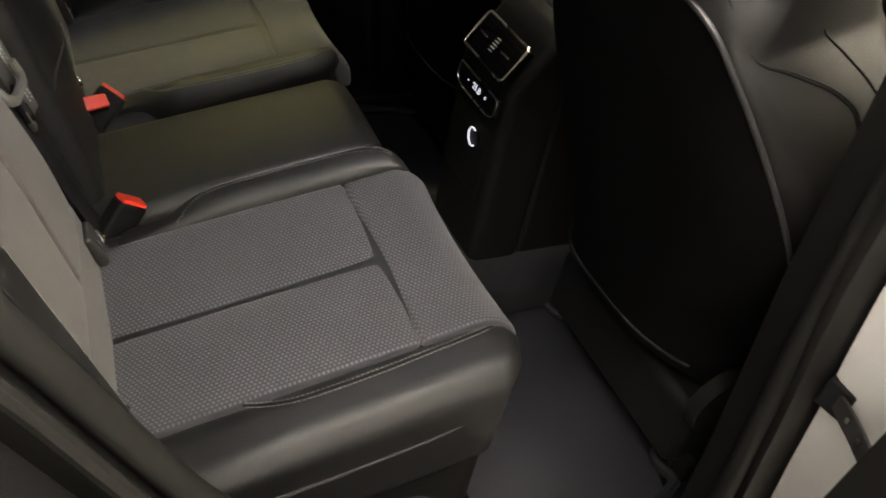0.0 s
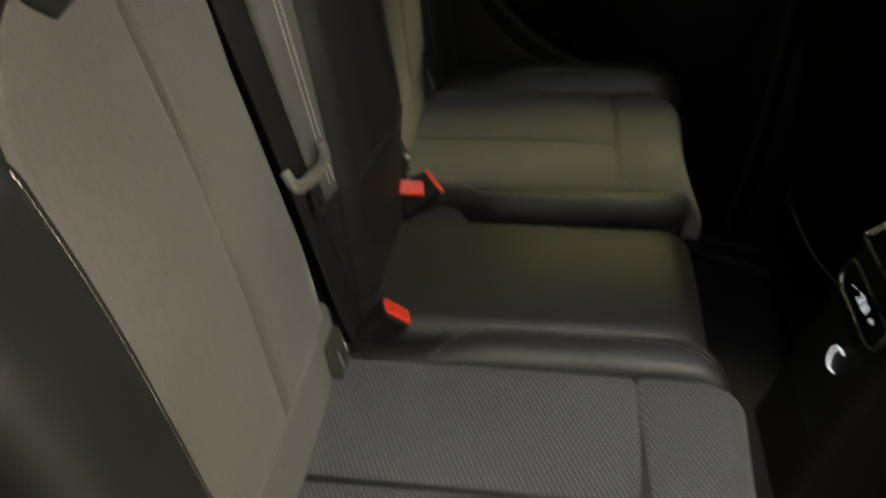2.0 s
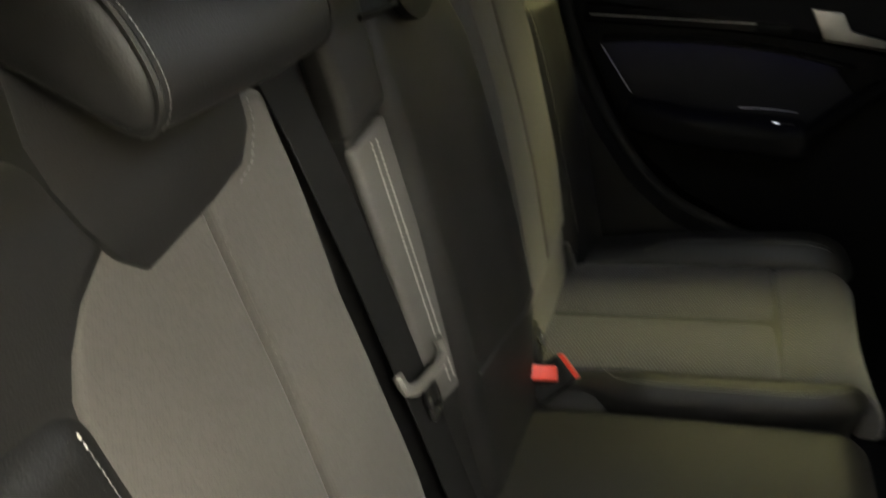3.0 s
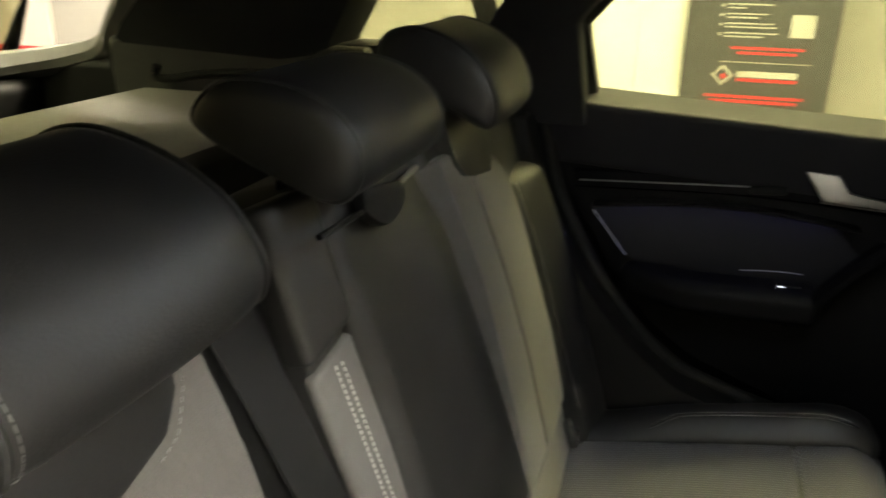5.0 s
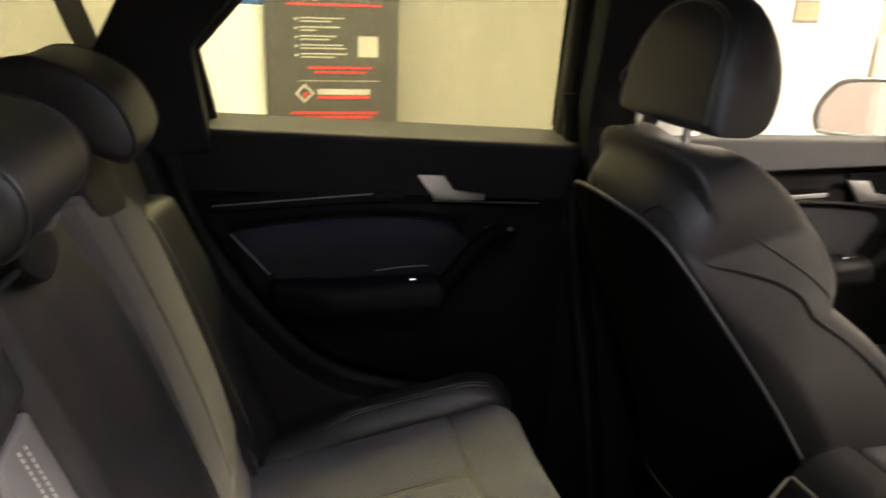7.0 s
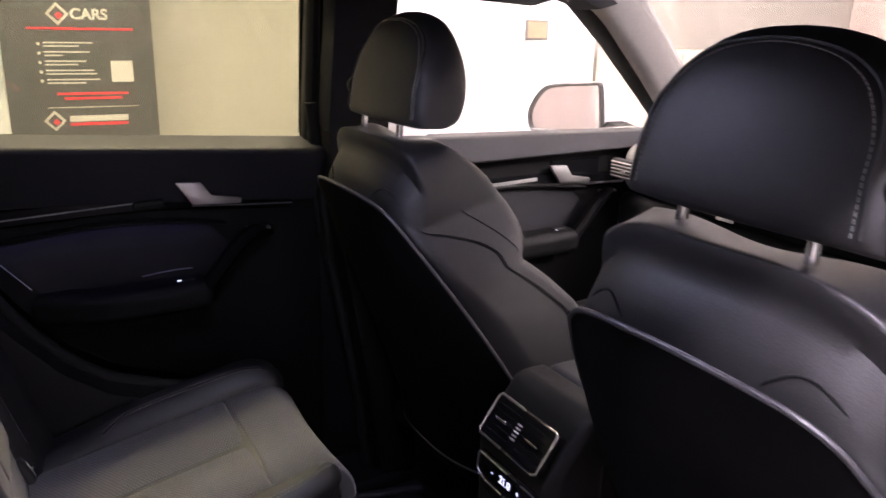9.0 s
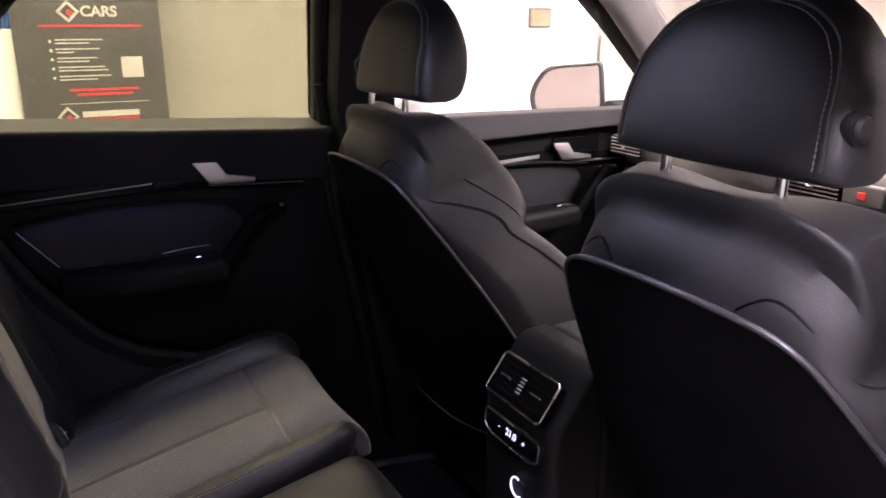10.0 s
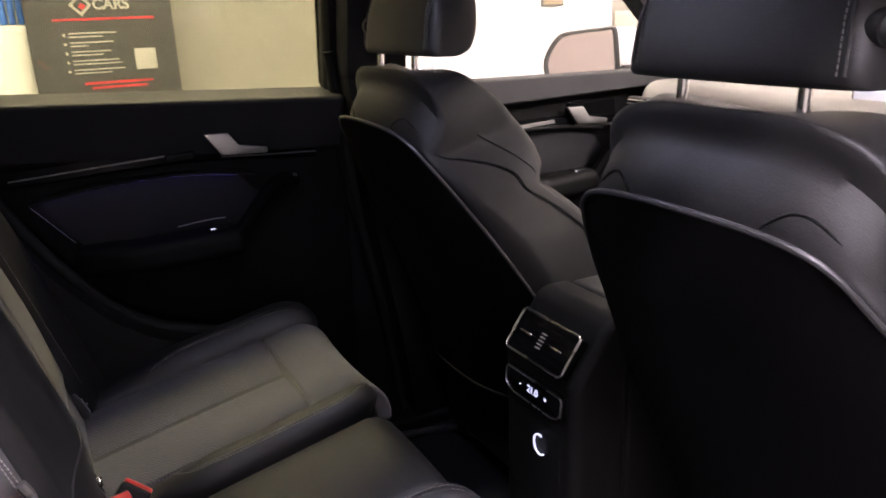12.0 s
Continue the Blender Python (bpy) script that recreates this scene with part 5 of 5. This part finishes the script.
REAR_LINE = [(-0.07, 1.255), (-0.045, 1.155), (-0.010, 1.08), (0.055, 0.974), (0.135, 0.878), (0.215, 0.819), (0.31, 0.784), (0.41, 0.745), (0.465, 0.62), (0.48, 0.45)]
REAR_WIN = [(-0.015, 1.298), (-0.035, 1.42), (0.035, 1.50), (0.13, 1.60), (0.63, 1.62), (0.655, 1.262)]
side_door("rear_door", "closed rear car door, black lining with blue light lines and gloss trim", 1, 0.665, 0.0, REAR_LINE, REAR_WIN, 0.371, 1.150, (0.010, 0.418), True, GLASS_DARK)
FRONT_LINE = [(0.84, 1.24), (0.85, 0.9), (0.88, 0.45)]
FRONT_WIN = [(0.82, 1.262), (0.80, 1.625), (1.12, 1.625), (1.29, 1.585), (1.43, 1.490), (1.60, 1.360), (1.74, 1.245)]
front = side_door("front_door", "closed front car door with black lining and aluminium lever", 1, 1.70, 0.84, FRONT_LINE, FRONT_WIN, 1.300, 1.122, (0.90, 1.37), False, slope=True)
side_door("front_door", "closed front car door with black lining and aluminium lever", -1, 1.70, 0.84, FRONT_LINE, FRONT_WIN, 1.300, 1.122, (0.90, 1.37), False, slope=True)

# door mirror, part of the far front door: a rounded shell that tapers forwards behind a tilted glass
MX, TILT_M = 1.58, 0.45
on_glass = lambda y, z, dx=0.0: (MX + dx - TILT_M * (y - 1.05), y, z)
rim_flat = [(0.934, 1.226), (0.938, 1.292), (0.944, 1.346), (0.954, 1.357), (0.989, 1.353), (1.059, 1.346), (1.110, 1.334), (1.143, 1.297), (1.160, 1.250), (1.152, 1.208), (1.130, 1.201), (1.035, 1.205), (0.950, 1.212)]
rim_line = spline([on_glass(y, z) for y, z in rim_flat], 4, True)
depths = ((0.002, 1.0), (0.035, 1.015), (0.075, 0.98), (0.110, 0.87), (0.135, 0.68), (0.148, 0.40), (0.152, 0.02))
mc = np.array(on_glass(1.03, 1.272))
loft = np.array([mc + (np.array(p) - mc) * k + (dx, -0.10 * dx, 0) for dx, k in depths for p in rim_line])
nr = len(rim_line)
low = [loft[k][2] < 1.240 and loft[(k + 1) % nr][2] < 1.240 for k in range(nr)]


def mirror_shell(want):
    return loft, [(j * nr + k, j * nr + (k + 1) % nr, (j + 1) * nr + (k + 1) % nr, (j + 1) * nr + k) for j in range(len(depths) - 1) for k in range(nr) if low[k] == want]


house = part("mirror_housing", mirror_shell(False), PAINT, front, "white door mirror housing")
part("lower_cover", mirror_shell(True), PLASTIC_SOFT, house, "dark grey lower mirror cover")
part("mirror_rim", sweep(rim_line, bar(0.011, 0.018), closed=True, up=(1, 0, 0)), BELT_DARK, house, "black mirror surround")
part("mirror_glass", bent(plate([(1.035 + (y - 1.035) * 0.97, z) for x, y, z in rim_line], "x", MX - 0.006, MX - 0.002, 0), lambda v: np.c_[v[:, 0] + 0.012 - TILT_M * (v[:, 1] - 1.05) - 0.03 * (v[:, 1] - 1.045), v[:, 1], v[:, 2]]), MIRROR, house, "mirror glass", smooth=False)
part("mirror_foot", sweep([(MX + 0.09, 0.79, 1.205), (MX + 0.10, 0.96, 1.225)], bar(0.09, 0.05), up=(0, 0, 1)), PLASTIC, front, "black mirror foot")

# the near rear door stands open beside the camera
HX, HY = 0.765, -0.875
door = thing("open_rear_door", (HX, HY, 0.45), "open rear car door with black lining and white skin", "car door", "doors")
swing = Matrix.Translation((HX, HY, 0)) @ pose(0, 0, 0, 0, 0, 72)
LOC = [(-0.03, 0.45), (-0.05, 1.225), (-0.78, 1.255), (-0.74, 1.03), (-0.63, 0.85), (-0.50, 0.70), (-0.40, 0.45)]
part("panel", turned(plate(LOC, "y", 0.06, 0.162, 0.012), swing), PLASTIC_SOFT, door, "black moulded door lining")
part("skin", turned(plate([(x * 1.01, z) for x, z in LOC], "y", -0.01, 0.055, 0.01), swing), PAINT, door, "white outer door skin")
part("window_frame", turned(sweep([(-0.06, 0.04, 1.24), (-0.08, 0.0, 1.56), (-0.60, 0.0, 1.55), (-0.75, 0.02, 1.42), (-0.72, 0.04, 1.25)], bar(0.035, 0.05), up=(0, 1, 0)), swing), RUBBER, door)
part("pane", turned(plate([(-0.07, 1.21), (-0.08, 1.55), (-0.60, 1.54), (-0.74, 1.42), (-0.71, 1.22)], "y", 0.03, 0.034, 0), swing), GLASS_DARK, door)
part("armrest", turned(block((-0.62, 0.157, 0.93), (-0.30, 0.215, 0.99), 0.024, 0.06), swing), LEATHER, door, "padded armrest")

# far outer belt
fb = thing("outer_seat_belt", (-0.05, 0.62, 0.8), "black webbing belt hanging beside the rear backrest", "seat belt")
part("webbing", sweep(spline([(-0.20, 0.655, 1.50), (-0.13, 0.640, 1.30), (-0.045, 0.622, 1.08), (0.01, 0.622, 0.90), (0.03, 0.622, 0.76)], 6), bar(0.048, 0.0022), up=(0.8, -0.6, 0.2)), BELT, fb)
part("clip", block((-0.034, 0.606, 1.060), (-0.016, 0.620, 1.086), 0.004, 0.02), CHROME, fb, "steel belt tongue")

# ---- centre console ----
con = thing("centre_console", (1.1, 0, 0.45), "black centre console with rear air vents and controls", "console")
part("body", bent(block((0.682, -0.100, 0.46), (0.792, 0.094, 0.982), 0.020, 0.012), lambda v: np.c_[v[:, 0] + 0.72 * np.clip(v[:, 2] - 0.885, 0, 1) * np.clip((0.81 - v[:, 0]) / 0.1, 0, 1), v[:, 1] * (1 + 0.05 * np.clip(0.8 - v[:, 2], 0, 1)), v[:, 2]]), PLASTIC_SOFT, con)
part("tray", block((0.788, -0.096, 0.46), (1.62, 0.090, 0.938), 0.012, 0.1), PLASTIC_SOFT, con, "console between the seats")
part("armrest", block((0.806, -0.092, 0.925), (1.16, 0.086, 0.980), 0.016, 0.04), LEATHER, con, "padded leather armrest lid")
VT = Matrix.Translation((0.697, -0.005, 0.923)) @ pose(0, 0, 0, 0, 36, 0)
vent = part("vent", turned(block((-0.006, -0.074, -0.034), (0.012, 0.074, 0.034), 0.004, 0.05), VT), GLOSS, con, "twin rear air vent")
part("vent_rim", turned(sweep([(-0.0085, y, z) for y, z in ((-0.074, -0.030), (-0.074, 0.030), (-0.069, 0.035), (0.069, 0.035), (0.074, 0.030), (0.074, -0.030), (0.069, -0.035), (-0.069, -0.035))], ring(0.0019, 6), closed=True, up=(1, 0, 0)), VT), SATIN, vent, "chrome rim")
for y in (-0.04, 0.04):
    for k in range(5):
        z = -0.022 + 0.011 * k
        part("slat", turned(block((-0.0075, y - 0.029, z - 0.0010), (-0.002, y + 0.029, z + 0.0010), 0.0008, 0.06), VT), GLOSS, vent)
    part("slat_tab", turned(block((-0.012, y - 0.014, -0.0025), (-0.007, y + 0.014, 0.0015), 0.001, 0.06), VT), CHROME, vent, "chrome tab")
for k in range(5):
    part("wheel_rib", turned(block((-0.0115, -0.0045, -0.014 + 0.006 * k), (-0.007, 0.0045, -0.0115 + 0.006 * k), 0.0008, 0.06), VT), INK_WHITE, vent, "ribbed vent wheel")
CT = Matrix.Translation((0.677, -0.006, 0.845)) @ pose(0, 0, 0, 0, 6, 0)
cl = part("climate_panel", turned(block((-0.004, -0.074, -0.020), (0.010, 0.074, 0.020), 0.004, 0.05), CT), GLOSS, con, "gloss black climate control panel")
part("panel_rim", turned(sweep([(-0.006, y, z) for y, z in ((-0.074, -0.010), (-0.075, 0.013), (-0.071, 0.018), (0.071, 0.018), (0.075, 0.013), (0.074, -0.010), (0.066, -0.017), (0.050, -0.0215), (-0.050, -0.0215), (-0.066, -0.017))], ring(0.0014, 6), closed=True, up=(1, 0, 0)), CT), SATIN, cl, "thin chrome rim")
lettering("digits", "21.0", 0.017, ICON_GLOW, cl, CT @ pose(-0.0055, 0, 0, 90, 0, -90), 0.0004)
lettering("plus_sign", "+", 0.013, ICON_GLOW, cl, CT @ pose(-0.0055, -0.034, 0, 90, 0, -90), 0.0004)
lettering("minus_sign", "-", 0.013, ICON_GLOW, cl, CT @ pose(-0.0055, 0.034, 0, 90, 0, -90), 0.0004)
part("lower_tray", block((0.681, -0.072, 0.64), (0.705, 0.072, 0.80), 0.008, 0.05), PLASTIC, con)
sock = part("socket", turned(sweep([(0.676, 0, 0), (0.686, 0, 0)], ring(0.016, 24), up=(0, 0, 1)), Matrix.Translation((0, -0.022, 0.757))), PLASTIC, con, "power socket")
arc = [(0.6745, -0.022 + 0.0155 * math.cos(a), 0.757 + 0.0175 * math.sin(a)) for a in np.linspace(-0.75 * math.pi, 0.62 * math.pi, 24)]
part("socket_light", tube(arc, 0.0015, 6, up=(1, 0, 0)), ICON_GLOW, sock, "white light ring")

# ---- dashboard ----
dash = thing("dashboard", (1.65, 0, 0.8), "dark dashboard with air vents and decorative strips", "dashboard")
part("top_pad", bent(block((1.46, -0.72, 1.09), (1.88, 0.72, 1.225), 0.05, 0.06), lambda v: np.c_[v[:, 0] + 0.05 * (v[:, 1] / 0.7) ** 2, v[:, 1], v[:, 2]]), DASH, dash, "soft dashboard top")
part("lower", block((1.50, -0.71, 0.70), (1.86, 0.71, 1.10), 0.04, 0.1), PLASTIC, dash)
part("strip", sweep([(1.485 + 0.05 * (y / 0.7) ** 2, y, 1.108) for y in np.linspace(-0.70, 0.70, 15)], bar(0.03, 0.036), up=(0, 0, 1)), GLOSS, dash, "gloss black strip")
part("strip_line", sweep([(1.466 + 0.05 * (y / 0.7) ** 2, y, 1.128) for y in np.linspace(-0.70, 0.70, 15)], bar(0.006, 0.007), up=(0, 0, 1)), ALU, dash, "aluminium strip")
for y0, y1 in ((0.000, 0.130), (-0.215, -0.092), (0.56, 0.68), (-0.68, -0.56)):
    v = part("air_vent", block((1.452, y0, 1.138), (1.475, y1, 1.190), 0.006, 0.1), PLASTIC, dash, "air vent")
    for k in range(5):
        z = 1.146 + 0.0090 * k
        part("slat", block((1.444, y0 + 0.006, z - 0.0014), (1.453, y1 - 0.006, z + 0.0014), 0.0015, 0.2), DASH, v)
    part("slat_tab", block((1.440, (y0 + y1) / 2 - 0.01, 1.160), (1.446, (y0 + y1) / 2 + 0.01, 1.165), 0.001, 0.1), CHROME, v)
sw = part("switch_panel", block((1.447, -0.088, 1.142), (1.474, -0.004, 1.184), 0.005, 0.05), BELT_CLIP, dash, "grey switch panel")
part("hazard_button", block((1.444, -0.055, 1.155), (1.449, -0.037, 1.170), 0.002, 0.05), RED, sw, "red hazard button")
disp = thing("centre_display", (1.53, 0, 1.18), "lit tablet-like display standing on the dashboard", "display")
part("case", block((1.520, -0.165, 1.185), (1.535, 0.090, 1.320), 0.005, 0.1), GLOSS, disp)
part("screen", block((1.5175, -0.158, 1.194), (1.5192, 0.083, 1.313), 0.0005, 0.2), SCREEN_GLOW, disp, "glowing blue screen", smooth=False)
for k in range(4):
    part("screen_text", block((1.5165, 0.020 - 0.02 * (k % 2), 1.290 - 0.024 * k), (1.5172, 0.066, 1.296 - 0.024 * k), 0.0003, 0.2), ICON_GLOW, disp, smooth=False)
part("label", block((1.4700, 0.285, 1.100), (1.4715, 0.335, 1.112), 0.0004, 0.1), INK_WHITE, dash, "small pale label")
steer = thing("steering_wheel", (1.33, -0.375, 0.95), "black leather steering wheel", "steering wheel")
SM = Matrix.Translation((1.33, -0.375, 0.99)) @ pose(0, 0, 0, 0, -24, 0)
part("rim", turned(tube([(0, 0.18 * math.cos(a), 0.18 * math.sin(a)) for a in np.linspace(0, 2 * math.pi, 41)[:-1]], 0.015, 10, True, (1, 0, 0)), SM), LEATHER, steer)
part("hub", turned(block((-0.02, -0.07, -0.06), (0.04, 0.07, 0.06), 0.025, 0.04), SM), PLASTIC, steer)
for a, b in (((0, -0.05, 0), (0, -0.175, 0)), ((0, 0.05, 0), (0, 0.175, 0)), ((0, 0, -0.05), (0, 0, -0.175))):
    part("spoke", turned(sweep([a, b], bar(0.03, 0.02), up=(1, 0, 0)), SM), PLASTIC, steer)
part("column", turned(tube([(0.03, 0, 0), (0.22, 0, -0.02)], 0.035, 12), SM), PLASTIC, steer)

# ---- floor mats and cargo ----
def floor_mat(s):
    out = [(0.50, 0.20), (0.70, 0.15), (0.835, 0.135), (0.863, 0.188), (0.905, 0.194), (0.948, 0.196), (0.957, 0.262), (0.947, 0.41), (0.946, 0.511), (0.926, 0.531), (0.877, 0.534), (0.857, 0.552), (0.84, 0.61), (0.52, 0.63)]
    mt = thing("floor_mat", (0.72, s * 0.40, 0.40), "ribbed black floor mat with raised rim on the carpet", "floor mat", "floor mats")
    part("sheet", mirrored(plate(out, "z", 0.4005, 0.412, 0.004), s), MATT, mt)
    line = spline([(x, y, 0.415) for x, y in out], 4, True)
    part("raised_rim", mirrored(tube(line, 0.010, 8, True), s), MATT, mt)


floor_mat(-1)
floor_mat(1)
cover = thing("cargo_cover", (-0.7, 0, 1.2), "pale grey roller cover over the boot", "cargo cover")
part("sheet", block((-0.82, -0.59, 1.272), (-0.42, 0.59, 1.282), 0.004, 0.3), COVER, cover)
part("cassette", block((-0.42, -0.58, 1.23), (-0.34, 0.58, 1.290), 0.02, 0.3), PLASTIC_SOFT, cover)
hook = thing("bag_hook", (-0.68, 0.595, 1.30), "black hook on the cargo side trim", "hook")
part("hook", tube(spline([(-0.56, 0.594, 1.322), (-0.68, 0.592, 1.314), (-0.77, 0.588, 1.300), (-0.79, 0.586, 1.310), (-0.783, 0.586, 1.324)], 6), 0.008), PLASTIC, hook)


# ---- cabin lamps in the roof lining ----
def roof_lamp(x, y, z, w, l, lit):
    t = thing("roof_lamp", (x, y, z), "small lit reading lamp in the black headlining", "interior lamp", "roof lamps")
    part("bezel", sweep([(x - l / 2, y - w / 2, z), (x + l / 2, y - w / 2, z), (x + l / 2, y + w / 2, z), (x - l / 2, y + w / 2, z)], bar(0.010, 0.022), closed=True, up=(0, 0, 1)), PLASTIC, t, "deep black lamp surround")
    part("lens", block((x - l / 2, y - w / 2, z + 0.0), (x + l / 2, y + w / 2, z + 0.006), 0.0015, 0.1), lit, t, "glowing lens")
    part("cup", block((x - l / 2 - 0.004, y - w / 2 - 0.004, z + 0.008), (x + l / 2 + 0.004, y + w / 2 + 0.004, z + 0.016), 0.002, 0.1), PLASTIC, t)


roof_lamp(0.34, -0.04, 1.620, 0.16, 0.10, LAMP_GLOW)
roof_lamp(1.09, 0.0, 1.585, 0.16, 0.08, MAP_GLOW)
